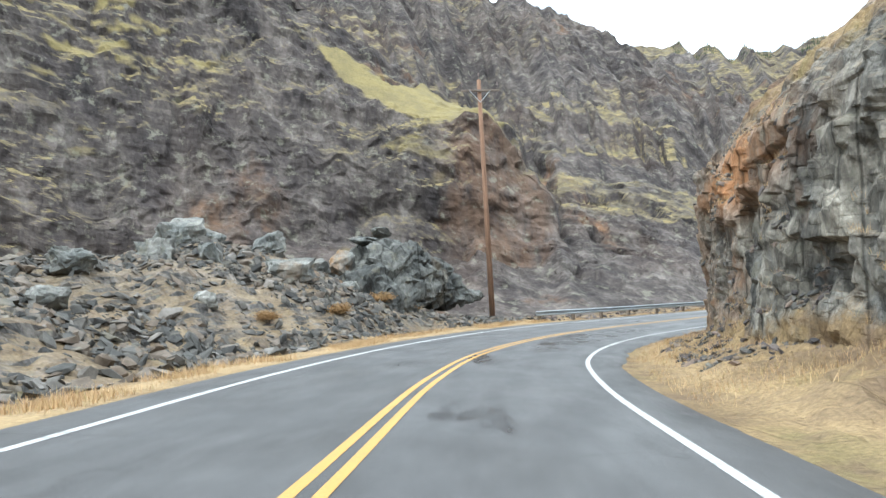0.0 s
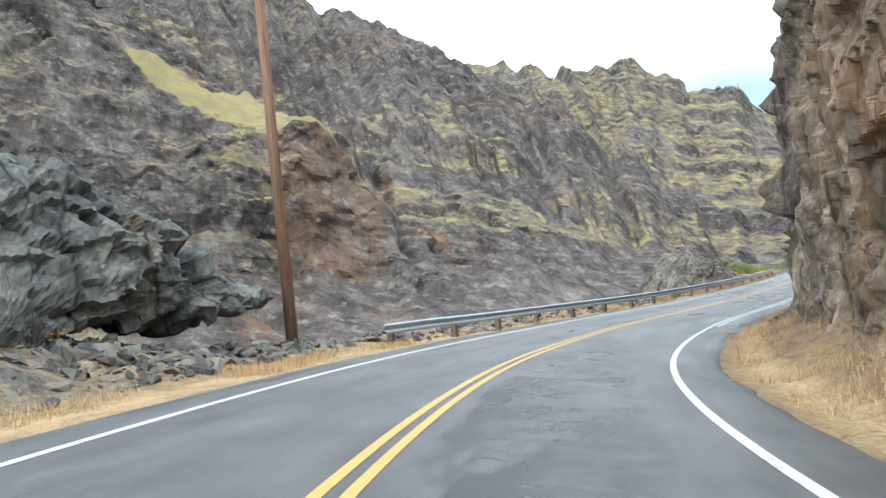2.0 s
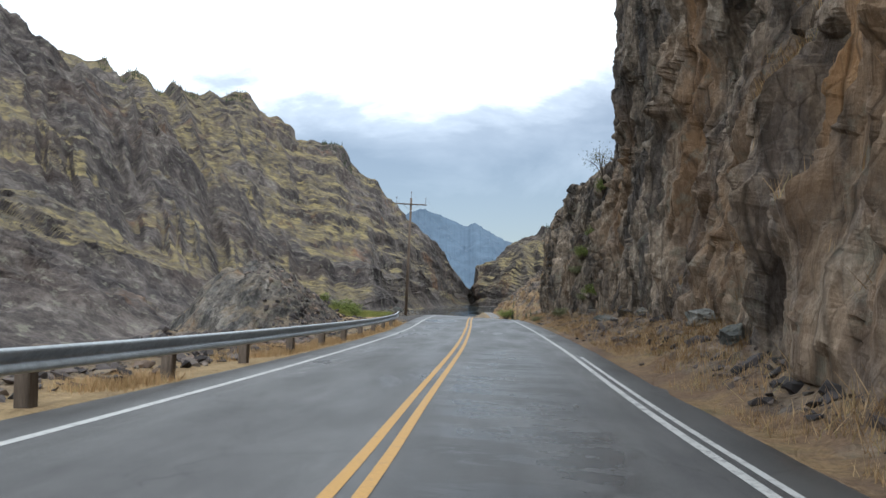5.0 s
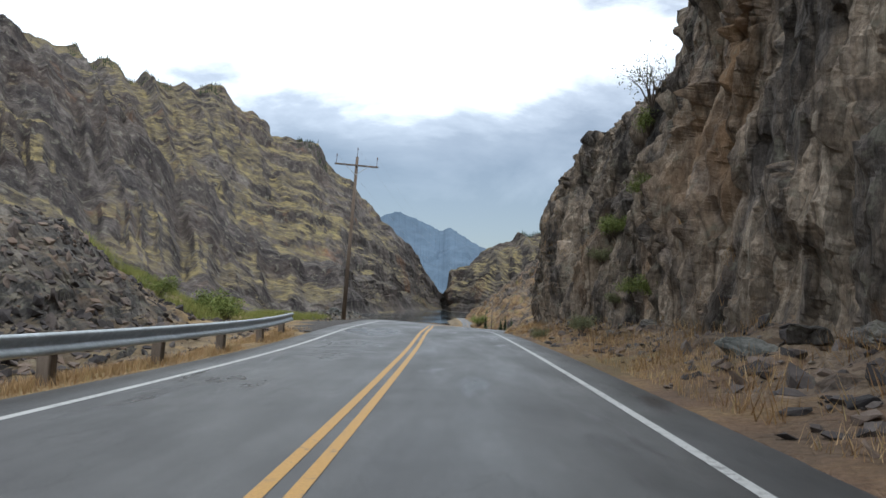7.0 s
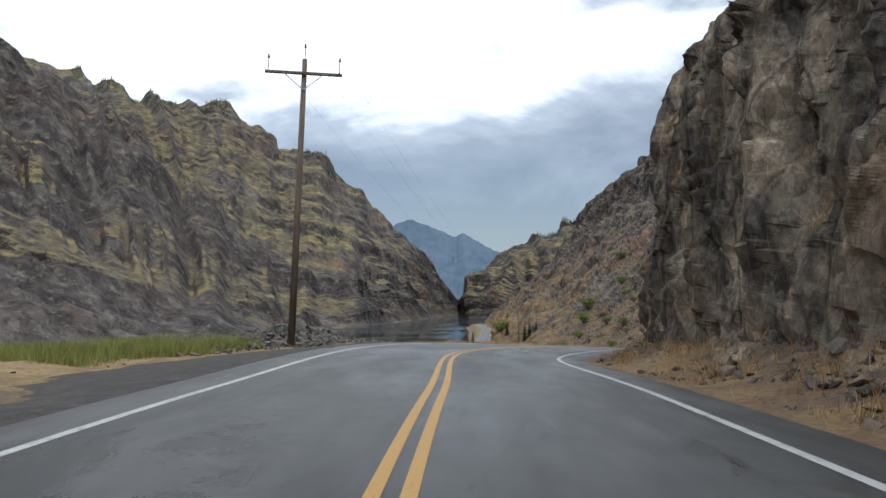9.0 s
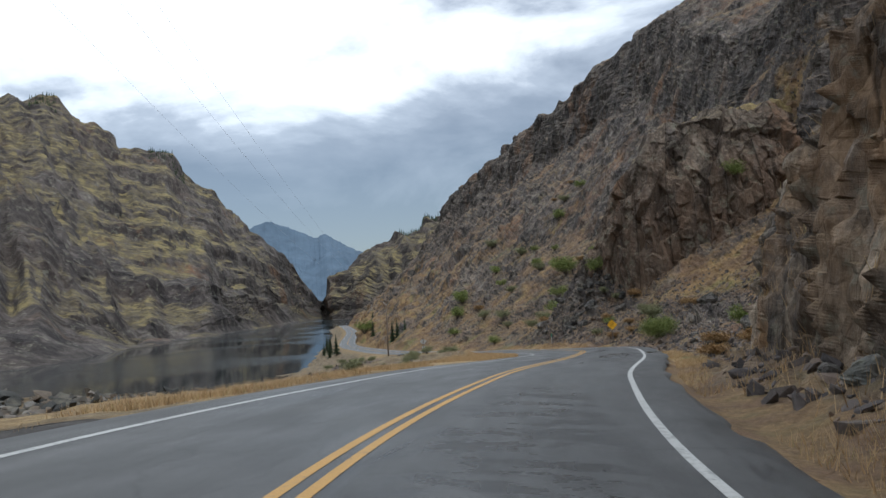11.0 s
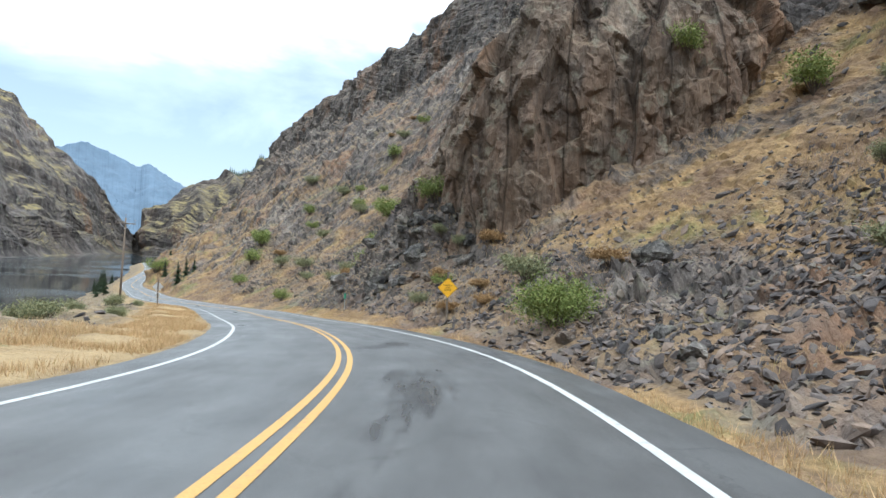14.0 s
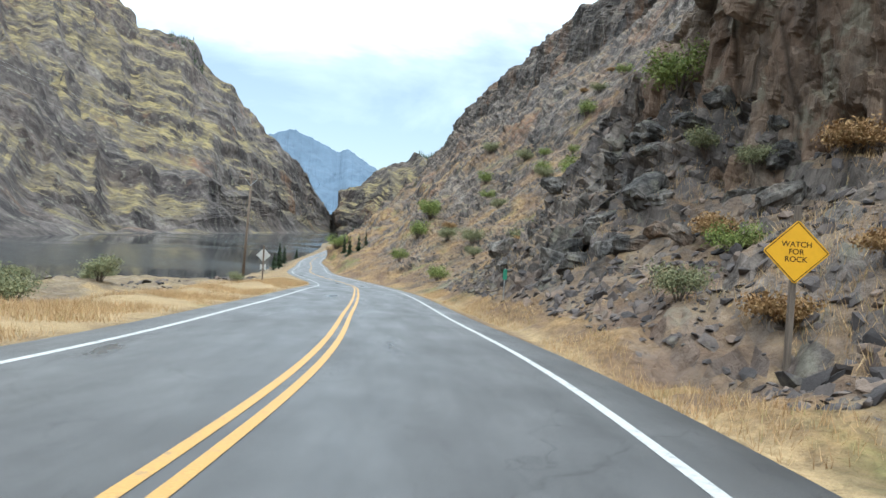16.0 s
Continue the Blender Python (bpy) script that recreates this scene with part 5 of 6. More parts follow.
p, n = pick(G_LEFT, P_LEFT, S_LEFT, 7500, lambda s, u: between(s, 38, 106) * between(u, 5.2, 12.5) * np.clip(0.3 + clumped(s, u, 0.35, 21), 0, 1))
strew("rubble", p, n, 0.05 + 0.20 * rng.power(0.4, len(p)), M_DARK_ROCK, "dark broken stones below the guardrail", "rubble")
p, n = pick(G_LEFT, P_LEFT, S_LEFT, 5200, lambda s, u: np.exp(-((s - 133) / 6.5) ** 2) * between(u, 8.2, 14.5))
strew("rubble", p, n, 0.06 + 0.24 * rng.power(0.35, len(p)), M_GREY_ROCK, "heap of grey broken stones at the pull-out", "rubble")
p, n = pick(G_LEFT, P_LEFT, S_LEFT, 3000, lambda s, u: between(s, 150, 270) * between(u, 9, 26) * np.clip(np.sin(s * 0.21 + u * 0.5) - 0.2 + (u > 18) * 0.4, 0, 1))
strew("rubble", p, n, 0.06 + 0.32 * rng.power(0.4, len(p)), M_DARK_ROCK, "scattered grey stones on the lakeside bench", "rubble")


def fan(s, u):
    d = -u
    mid, half = 178 - (d - 8) * 0.05, 11.5 - (d - 8) * 0.1
    return between(d, 7.6, 34) * np.clip(1.25 - np.abs(s - mid) / half, 0, 1)


p, n = pick(G_RIGHT, P_RIGHT, S_RIGHT, 11000, fan)
strew("scree", p, n, 0.05 + 0.21 * rng.power(0.4, len(p)), M_DARK_ROCK, "fan of dark purple-grey scree running down to the road", "scree", 0.75)
p, n = lying(G_NEAR, P_NEAR, S_NEAR, 26000, lambda s, u: between(s, 44, 150) * between(u, -9.4, -5.1) * np.clip(vnoise(np.stack([s * .3, u, 0 * s], 1), 12) + .75, 0, 1))
strew("scree", p, n, 0.04 + 0.25 * rng.power(0.34, len(p)), M_DARK_ROCK, "small dark stones shed by the cliff", "scree")
p, n = lying(G_CUT, P_CUT, S_CUT, 9000, lambda s, u: between(s, 8, 41) * between(u, -8.6, -5.6) * clumped(s, u, 0.5, 22))
strew("scree", p[:2200], n[:2200], 0.03 + 0.13 * rng.power(0.4, 2200), M_GREY_ROCK, "small grey stones below the rock cut", "scree")
p, n = pick(G_RIGHT, P_RIGHT, S_RIGHT, 6500, lambda s, u: 0.6 * between(s, 186, 226) * between(u, -15, -6.2) + 0.3 * between(s, 150, 300) * between(u, -45, -6) * np.clip(vnoise(np.stack([s * .12, u * .12, 0 * s], 1), 14) * 1.5 + .4, 0, 1))
strew("scree", p, n, 0.05 + 0.26 * rng.power(0.35, len(p)), M_DARK_ROCK, "small dark stones scattered over the hillside", "scree")


p, n = lying(G_RIGHT, P_RIGHT, S_RIGHT, 17000, lambda s, u: between(s, 150, 235) * between(u, -14, -5.7) * np.clip(vnoise(np.stack([s * .25, u * .4, 0 * s], 1), 19) * 1.5 + .8, 0, 1))
strew("scree", p, n, 0.04 + 0.19 * rng.power(0.45, len(p)), M_DARK_ROCK, "purple-grey stones at the foot of the crag", "scree", 0.7)


p, n = lying(G_NEAR, P_NEAR, S_NEAR, 16000, lambda s, u: between(s, 72, 128) * between(u, -9.0, -4.5) * np.clip(0.25 + 0.17 * (-u - 4.5) + 0.8 * vnoise(np.stack([s * .5, u * 1.2, 0 * s], 1), 31), 0, 1))
strew("scree", p, n, 0.03 + 0.15 * rng.power(0.4, len(p)), M_DARK_ROCK, "dark broken stones on the verge below the cliff", "scree", 0.7)
p, n = lying(G_CUT, P_CUT, S_CUT, 6000, lambda s, u: between(s, 8, 26) * between(u, -8.4, -5.4) * clumped(s, u, 0.9, 32) ** 2)
strew("scree", p[:2600], n[:2600], 0.03 + 0.14 * rng.power(0.4, len(p[:2600])), M_DARK_ROCK, "reddish broken stones on the bank below the rock cut", "scree")


# ---- boulders ----
M_HUGE = rock_ground("huge_block_rock", 1.1, grit=0.6, cracks=0.8, use_cover=False, slope=(1.15, 1.4), stain_at=0.60, stain=(0.19, 0.15, 0.10),
                     tones=[(0.30, (0.045, 0.046, 0.045)), (0.45, (0.105, 0.108, 0.102)), (0.56, (0.15, 0.15, 0.138)), (0.72, (0.23, 0.225, 0.205))])

def boulder(x, y, size, turn=0.0, sink=0.3, seed=0, z=None, label="grey angular fallen boulder resting on talus", material=None, lean=(0, 0)):
    r = random.Random(seed * 7 + 1)
    bm = bmesh.new()
    for _ in range(24):
        v = Vector((r.gauss(0, 1), r.gauss(0, 1), r.gauss(0, 1))).normalized()
        v *= (0.35 + 0.65 * 0.78 / max(abs(v.x), abs(v.y), abs(v.z))) * r.uniform(0.86, 1.06)
        bm.verts.new(v)
    hull = bmesh.ops.convex_hull(bm, input=bm.verts)
    bmesh.ops.delete(bm, geom=[v for v in hull["geom_interior"] if isinstance(v, bmesh.types.BMVert)], context="VERTS")
    bmesh.ops.triangulate(bm, faces=bm.faces)
    bmesh.ops.subdivide_edges(bm, edges=bm.edges, cuts=5, use_grid_fill=True)
    bmesh.ops.triangulate(bm, faces=bm.faces)
    co = np.array([v.co[:] for v in bm.verts])
    co *= (1 + 0.05 * fbm(co * 1.6 + seed, 3, 41) + 0.17 * blocky(co + seed, (0.7, 0.7, 0.45), 57, 0.06) + 0.05 * blocky(co, (0.25, 0.25, 0.2), 58, 0.1))[:, None]
    co = (co - (co.max(0) + co.min(0)) / 2) / (np.ptp(co, axis=0) / 2)
    m = Matrix.Rotation(radians(turn), 3, "Z") @ Euler((radians(lean[0]), radians(lean[1]), 0)).to_matrix()
    co = (co * (np.array(size) / 2)) @ np.array(m).T
    for v, c in zip(bm.verts, co):
        v.co = c
    base = co[:, 2].min()
    gz = ground_z(x, y) if z is None else z
    ob = part("boulder", bm, material or M_BOULDER)
    ob.location = (x, y, gz - base - sink)
    return tagged(ob, label, "boulder", "fallen boulders")


def at_road(s, u):
    return [float(c) for c in road_at(s, u)[:2]]


def huge_block():
    """The fallen block: a wedge with a sloping top and a hollow underside, broken along its joints."""
    # (along the road, underside, top) above the road
    ring = np.array([(24.4, 1.0, 1.3), (24.9, .75, 2.6), (25.8, .5, 3.4), (26.9, .5, 3.7), (27.5, .6, 4.9), (28.6, 1.1, 5.5), (29.8, 1.4, 5.25), (30.8, 1.5, 4.9), (31.8, 1.55, 4.35), (32.8, 1.6, 3.7), (34.0, 1.7, 3.0), (35.0, 2.0, 2.2)])
    # front, top, back and underside as (u, share of the height)
    loop = np.array([(11.2, 0.12), (9.6, 0.16), (8.5, 0.05), (7.8, 0.1), (7.7, 0.3), (7.9, 0.55), (8.3, 0.8), (8.9, 0.97), (9.6, 1.03), (11.0, 1.0), (12.3, 0.9), (12.8, 0.6), (12.7, 0.2), (12.0, 0.06), (11.2, 0.12)])
    n, m = 110, 150
    along = np.linspace(24.4, 35.0, n)
    low, high = (np.interp(along, ring[:, 0], ring[:, c]) for c in (1, 2))
    at = np.linspace(0, len(loop) - 1, m)
    u, f = (np.interp(at, np.arange(len(loop)), loop[:, c]) for c in range(2))
    g = road_at(np.repeat(along[:, None], m, 1), np.repeat(u[None], n, 0), low[:, None] + (high - low)[:, None] * f[None])
    p = g.reshape(-1, 3)
    nn = grid_normals(g).reshape(-1, 3)
    out = np.sign(((p - p.mean(0)) * nn).sum(1))[:, None] * nn
    w = p + 0.12 * np.stack([vnoise(p, 3), vnoise(p, 4), vnoise(p, 5)], 1)
    ends = np.repeat(np.clip(np.minimum(along - 24.4, 35.0 - along) / 0.8, 0.1, 1), m)
    d = ends * (0.45 * blocky(w, (2.0, 2.0, 1.5), 141, 0.03) + 0.22 * blocky(w, (0.8, 0.8, 0.6), 142, 0.05) + 0.07 * blocky(p, (0.3, 0.3, 0.22), 143, 0.1))
    p = p + out * d[:, None]
    p = np.where((np.arange(n * m) % m == m - 1)[:, None], np.roll(p, m - 1, axis=0), p)
    ob = link_mesh("boulder", p, grid_faces(n, m), M_HUGE)
    return tagged(ob, "huge grey-green fallen block with a hollow dark underside", "boulder", "fallen boulders")


huge_block()
for s, u, h, size, sd, ln, lab in ((28.3, 11.2, 5.2, (2.6, 1.7, 0.55), 2, (10, 4), "thin grey slab lying on top of the huge block"), (28.9, 10.6, 5.7, (1.9, 1.2, 0.45), 19, (-8, 12), "thin grey slab lying on top of the huge block"),
                                   (26.0, 11.0, 3.4, (1.5, 1.3, 1.5), 31, (14, 10), "grey upright boulder leaning on the huge block")):
    x, y = at_road(s, u)
    boulder(x, y, size, heading_at(s) + 20, 0.1, sd, road_at(s, u, h)[2], lab, lean=ln)
for s, u, size, sd, sk, lab, ln in (
        (28.6, 10.8, (1.3, 1.9, 1.7), 3, 0.3, "pale grey upright boulder tilted against its neighbour", (18, 12)), (26.8, 13.4, (2.4, 2.0, 1.7), 4, 0.4, "pale broad boulder half buried in talus", (0, 10)),
        (22.6, 12.6, (2.2, 1.6, 1.3), 5, 0.3, "brownish tilted slab on the talus", (20, 0)), (20.6, 15.8, (2.9, 2.4, 1.9), 6, 0.2, "dark green-grey block on the crest of the talus", (6, 0)),
        (22.0, 15.3, (1.5, 1.3, 1.2), 7, 0.1, "dark boulder with a pale flat top", (0, 14)), (20.9, 10.2, (2.4, 1.4, 1.0), 8, 0.3, "grey wedge-shaped slab sliding down the talus", (24, 6)),
        (17.5, 13.8, (1.7, 1.4, 1.2), 9, 0.3, "", (0, 0)), (18.6, 12.4, (1.2, 1.1, 1.0), 10, 0.2, "", (10, 0)), (12.5, 12.5, (1.3, 1.5, 1.0), 11, 0.3, "", (0, 8)), (14.6, 9.4, (1.0, 0.8, 0.7), 12, 0.2, "", (0, 0)),
        (24.6, 9.6, (1.1, 0.9, 0.8), 13, 0.2, "", (8, 0)), (9.5, 10.6, (0.9, 1.1, 0.8), 14, 0.2, "", (0, 0)), (26.0, 8.2, (0.9, 0.7, 0.6), 15, 0.15, "", (0, 0)), (34.6, 8.3, (1.2, 0.9, 0.8), 16, 0.2, "", (0, 0)),
        (131.5, 10.6, (1.1, 0.8, 0.7), 17, 0.2, "pale boulder in the stone heap", (0, 0)), (136.0, 11.4, (0.9, 0.9, 0.6), 18, 0.2, "pale boulder in the stone heap", (0, 0))):
    x, y = at_road(s, u)
    boulder(x, y, size, heading_at(s) + 37 * sd, sk, sd, None, lab or "grey angular fallen boulder resting on talus", lean=ln)
for x, y, size, sd, lab in ((138.5, 108.7, (1.9, 1.5, 1.3), 21, "dark rough boulder above the scree"), (112.2, 100.3, (1.5, 1.0, 0.9), 22, "dark fractured outcrop block among dry grass"), (110.6, 99.9, (1.1, 1.3, 1.0), 23, "dark fractured outcrop block among dry grass"), (111.6, 99.3, (1.0, 0.9, 1.3), 30, "dark fractured outcrop block among dry grass"),
                            (131.8, 110.9, (0.8, 0.7, 0.6), 24, "grey boulder at the foot of the scree"), (131.0, 109.2, (0.7, 0.9, 0.55), 25, "brown boulder at the foot of the scree"), (126.5, 106.8, (0.9, 0.7, 0.6), 26, "brown boulder at the foot of the scree"),
                            (129.2, 107.7, (1.0, 0.8, 0.65), 27, "reddish boulder at the foot of the scree"), (106.5, 100.9, (0.9, 1.0, 0.6), 28, "dark boulder at the foot of the slope")):
    boulder(x, y, size, 40 * sd, 0.25, sd, None, lab, M_OUTCROP)


_r = random.Random(14)
for k in range(46):
    s, u = _r.uniform(203, 224), -_r.uniform(6.6, 13.5)
    x, y = at_road(s, u)
    size = _r.uniform(0.5, 1.5)
    boulder(x, y, (size * _r.uniform(1.0, 1.7), size, size * _r.uniform(0.5, 0.95)), _r.uniform(0, 360), 0.35 * size, 60 + k % 18, None, "dark jagged basalt block broken from the slope", M_OUTCROP, (_r.uniform(-24, 24), _r.uniform(-24, 24)))
for k, (x, y, size) in enumerate(((154.5, 96.0, (5.0, 2.6, 2.6)), (157.5, 96.6, (4.0, 2.2, 2.0)), (151.5, 95.6, (3.4, 2.2, 1.8)), (140.9, 97.3, (3.0, 1.4, 1.2)), (143.5, 97.0, (3.4, 1.5, 1.1)), (138.6, 97.6, (2.2, 1.2, 0.9)))):
    boulder(x, y, size, 31 * k, 0.45, 72 + k, None, "dark jagged basalt outcrop block in the slope", M_OUTCROP, (9 * (k % 3) - 6, 7 * (k % 4) - 8))
_r = random.Random(4)
for k in range(34):
    s = _r.uniform(48, 148)
    u = -_r.uniform(6.3, 8.4)
    x, y = at_road(s, u)
    size = _r.uniform(0.35, 0.95)
    if ground_z(x, y) > road_at(s, u)[2] + 1.0:
        continue
    boulder(x, y, (size * 1.3, size, size * 0.7), 57 * k, 0.12, 90 + k % 12, None, "brown angular rock fallen from the road cut", M_OUTCROP if k % 3 else M_BOULDER, (_r.uniform(-20, 20), _r.uniform(-20, 20)))


# ---- guardrail ----
def guardrail():
    rail = tagged(new("guardrail"), "galvanized W-beam guardrail on short timber posts", "guardrail")
    s0, s1, off = 36.2, 102.0, 4.45
    rail.location = road_at(s0, off)
    inv = -np.array(road_at(s0, off))
    prof = [(0.00, 0.70), (0.035, 0.715), (0.075, 0.69), (0.085, 0.655), (0.03, 0.60), (0.0, 0.56), (0.03, 0.52), (0.085, 0.465), (0.075, 0.43), (0.035, 0.405), (0.0, 0.42)]
    ss = np.concatenate([np.arange(s0, s1, 0.95), [s1, s1 + 0.25]])
    flare = np.clip((s0 + 5 - ss) / 5, 0, 1) ** 2 * 0.5 + np.clip((ss - s1 + 6) / 6, 0, 1) ** 2 * 0.3
    g = np.stack([road_at(ss, off + flare - a, b) for a, b in prof], 1) + inv
    back = np.stack([road_at(ss, off + flare - a + 0.006, b) for a, b in prof], 1) + inv
    m, k = g.shape[:2]
    beam = link_mesh("beam", np.concatenate([g.reshape(-1, 3), back.reshape(-1, 3)]), np.concatenate([grid_faces(m, k), grid_faces(m, k)[:, ::-1] + m * k]), M_STEEL, True)
    beam.parent = rail
    for k, s in enumerate(np.arange(s0 + 0.6, s1, 3.81)):
        f = float(np.clip((s0 + 5 - s) / 5, 0, 1) ** 2 * 0.5 + np.clip((s - s1 + 6) / 6, 0, 1) ** 2 * 0.3)
        c = road_at(s, off + f + 0.24, 0.03) + inv
        bm = bmesh.new()
        box(bm, pose(0, 0, 0, random.uniform(-3, 3), random.uniform(-3, 3), heading_at(s)), (0.20, 0.20, 1.25), 0.015)
        post = part("post", bm, M_TIMBER, rail, "weathered timber post")
        post.location = c
        bm = bmesh.new()
        box(bm, pose(0, 0, 0, 0, 0, heading_at(s)), (0.15, 0.14, 0.33), 0.01)
        blk = part("spacer_block", bm, M_TIMBER, rail)
        blk.location = road_at(s, off + f + 0.075, 0.56) + inv
    return rail


guardrail()


# ---- poles and wires ----
def power_pole(base, top, arm_drop, arm_len, arm_turn, radius, wood, label, pins):
    base, top = Vector(base), Vector(top)
    thing = tagged(new("utility_pole"), label, "utility pole", "poles of the power line")
    thing.location = base
    up = (top - base)
    bm = bmesh.new()
    tube(bm, -0.6 * up.normalized(), up, radius, radius * 0.66, 14)
    part("pole", bm, wood, thing, smooth=True)
    a = up * (1 - arm_drop / up.length)
    d = Vector((math.cos(radians(arm_turn)), math.sin(radians(arm_turn)), 0))
    tilt = up.normalized()
    d = (d - tilt * d.dot(tilt)).normalized()
    side = d.cross(tilt).normalized()
    bm = bmesh.new()
    rot = Matrix((d, side, tilt)).transposed().to_4x4()
    box(bm, Matrix.Translation(a + side * radius) @ rot, (arm_len, 0.11, 0.13), 0.012)
    part("crossarm", bm, M_TIMBER, thing, "weathered timber crossarm")
    for sgn in (-1, 1):
        bm = bmesh.new()
        tube(bm, a + d * sgn * arm_len * 0.27 + side * (radius + 0.05), a - tilt * 0.75 + side * radius * 0.9, 0.022, None, 6)
        part("brace", bm, M_STEEL, thing)
    tops = []
    for f in (-0.46, 0.0, 0.46):
        foot = a + d * f * arm_len + tilt * 0.06 + side * radius if f else up.copy()
        bm = bmesh.new()
        tube(bm, foot, foot + tilt * pins, 0.02, None, 6)
        tube(bm, foot + tilt * (pins - 0.04), foot + tilt * (pins + 0.05), 0.06, 0.045, 8)
        tube(bm, foot + tilt * (pins + 0.05), foot + tilt * (pins + 0.13), 0.05, 0.025, 8)
        part("insulator", bm, M_PORCELAIN, thing, "brown porcelain pin insulator")
        tops.append(base + foot + tilt * (pins + 0.1))
    return tops


pole_a = power_pole((2.8, 37.8, ground_z(2.8, 37.8)), (2.9, 37.85, 15.2), 0.75, 2.5, 8, 0.19, M_POLE, "tall red-brown wooden power pole beside the guardrail", 0.35)
pole_b = power_pole((73.2, 104.4, ground_z(73.2, 104.4)), (73.8, 104.15, 10.1), 0.7, 3.4, -40, 0.17, M_GREY_POLE, "leaning grey wooden power pole with crossarm", 0.6)
pole_c = power_pole((178.1, 175.6, ground_z(178.1, 175.6)), (178.7, 175.8, -0.2), 0.7, 2.4, -45, 0.15, M_GREY_POLE, "weathered wooden power pole by the lake road", 0.35)


def wire(a, b, sag):
    """One sagging conductor: a six-sided tube swept along its curve."""
    t = np.linspace(0, 1, 25)[:, None]
    line = np.array(a)[None] * (1 - t) + np.array(b)[None] * t - np.array([[0, 0, 1]]) * sag * 4 * t * (1 - t)
    d = np.array(b) - np.array(a)
    side = np.array([-d[1], d[0], 0]) / np.hypot(d[0], d[1])
    ang = np.linspace(0, 2 * np.pi, 7)[:-1]
    ring = np.cos(ang)[:, None] * side + np.sin(ang)[:, None] * np.array([0, 0, 1.0])
    co = (line[:, None] + 0.0035 * ring[None]).reshape(-1, 3)
    k = np.arange(24 * 6)
    nxt = (k // 6) * 6 + (k + 1) % 6
    return tagged(link_mesh("overhead_wire", co, np.stack([k, nxt, nxt + 6, k + 6], 1), M_WIRE, True), "thin sagging power line conductor", "wire", "overhead wires")


for w0, w1 in zip(pole_b, pole_c):
    wire(w0, w1, 2.6)


# ---- signs ----
def lettering(text, size, at, parent, rot):
    cu = bpy.data.curves.new("lettering", "FONT")
    cu.body, cu.size, cu.align_x, cu.align_y, cu.extrude = text, size, "CENTER", "CENTER", 0.001
    cu.offset = 0.001
    cu.materials.append(M_BLACK)
    ob = new("lettering", cu)
    ob.parent = parent
    ob.matrix_basis = rot @ pose(at[0], at[1], at[2], 90, 0, 0)
    return ob


def diamond(side, thick, corner=0.05):
    bm = bmesh.new()
    half = side / 2
    ring = []
    for cx, cz, a0 in ((1, 1, 0), (-1, 1, 90), (-1, -1, 180), (1, -1, 270)):
        for k in range(5):
            a = radians(a0 + 22.5 * k)
            ring.append(((half - corner) * cx + corner * math.cos(a), (half - corner) * cz + corner * math.sin(a)))
    c = math.sqrt(0.5)
    front = [bm.verts.new(((x - z) * c, -thick / 2, (x + z) * c)) for x, z in ring]
    back = [bm.verts.new(((x - z) * c, thick / 2, (x + z) * c)) for x, z in ring]
    bm.faces.new(front), bm.faces.new(back[::-1])
    for k in range(len(ring)):
        bm.faces.new((front[k], front[k - 1], back[k - 1], back[k]))
    bmesh.ops.recalc_face_normals(bm, faces=bm.faces)
    return bm


def border(side, inset, width, y):
    bm = bmesh.new()
    a, b = (side / 2 - inset) * math.sqrt(2), (side / 2 - inset - width) * math.sqrt(2)
    o = [bm.verts.new(v) for v in ((a, y, 0), (0, y, a), (-a, y, 0), (0, y, -a))]
    i = [bm.verts.new(v) for v in ((b, y, 0), (0, y, b), (-b, y, 0), (0, y, -b))]
    for k in range(4):
        bm.faces.new((o[k], o[k - 1], i[k - 1], i[k]))
    return bm


def warning_sign():
    cx, cy, cz = 143.4, 119.3, -5.1
    gz = ground_z(cx, cy)
    gz = min(gz, cz - 1.45)
    thing = tagged(new("road_sign"), "yellow diamond rockfall warning sign on a timber post", "road sign")
    thing.location = (cx, cy, gz)
    turn = pose(0, 0, 0, 0, 0, -62)
    h = cz - gz
    bm = bmesh.new()
    box(bm, turn @ pose(0, 0.06, (h + 0.78) / 2 - 0.25, 0, 0, 0), (0.10, 0.09, h + 0.78 + 0.5), 0.008)
    part("post", bm, M_TIMBER, thing, "grey timber post")
    board = part("board", diamond(0.762, 0.004), M_SIGN, thing, "yellow reflective board")
    board.matrix_basis = turn @ pose(0, 0, h)
    part("border", border(0.762, 0.02, 0.014, -0.0045), M_BLACK, board, "thin black border")
    for k, word in enumerate(("WATCH", "FOR", "ROCK")):
        lettering(word, 0.13, (0, -0.0035, 0.125 - 0.125 * k), board, Matrix())
    return thing


warning_sign()


def back_of_sign():
    x, y = 166.6, 159.3
    gz = ground_z(x, y)
    thing = tagged(new("road_sign"), "back of a grey diamond sign on a timber post", "road sign")
    thing.location = (x, y, gz)
    turn = pose(0, 0, 0, 0, 0, -40)
    bm = bmesh.new()
    box(bm, turn @ pose(0, -0.06, 1.15), (0.11, 0.10, 3.1), 0.008)
    part("post", bm, M_GREY_POLE, thing, "dark timber post")
    board = part("board", diamond(0.76, 0.004), M_SIGN_BACK, thing, "bare aluminium back")
    board.matrix_basis = turn @ pose(0, 0.0, 1.95)
    bm = bmesh.new()
    box(bm, turn @ pose(0, 0, 1.05), (0.45, 0.004, 0.40), 0.002)
    part("plate", bm, M_SIGN_BACK, thing, "small square aluminium plate")


back_of_sign()


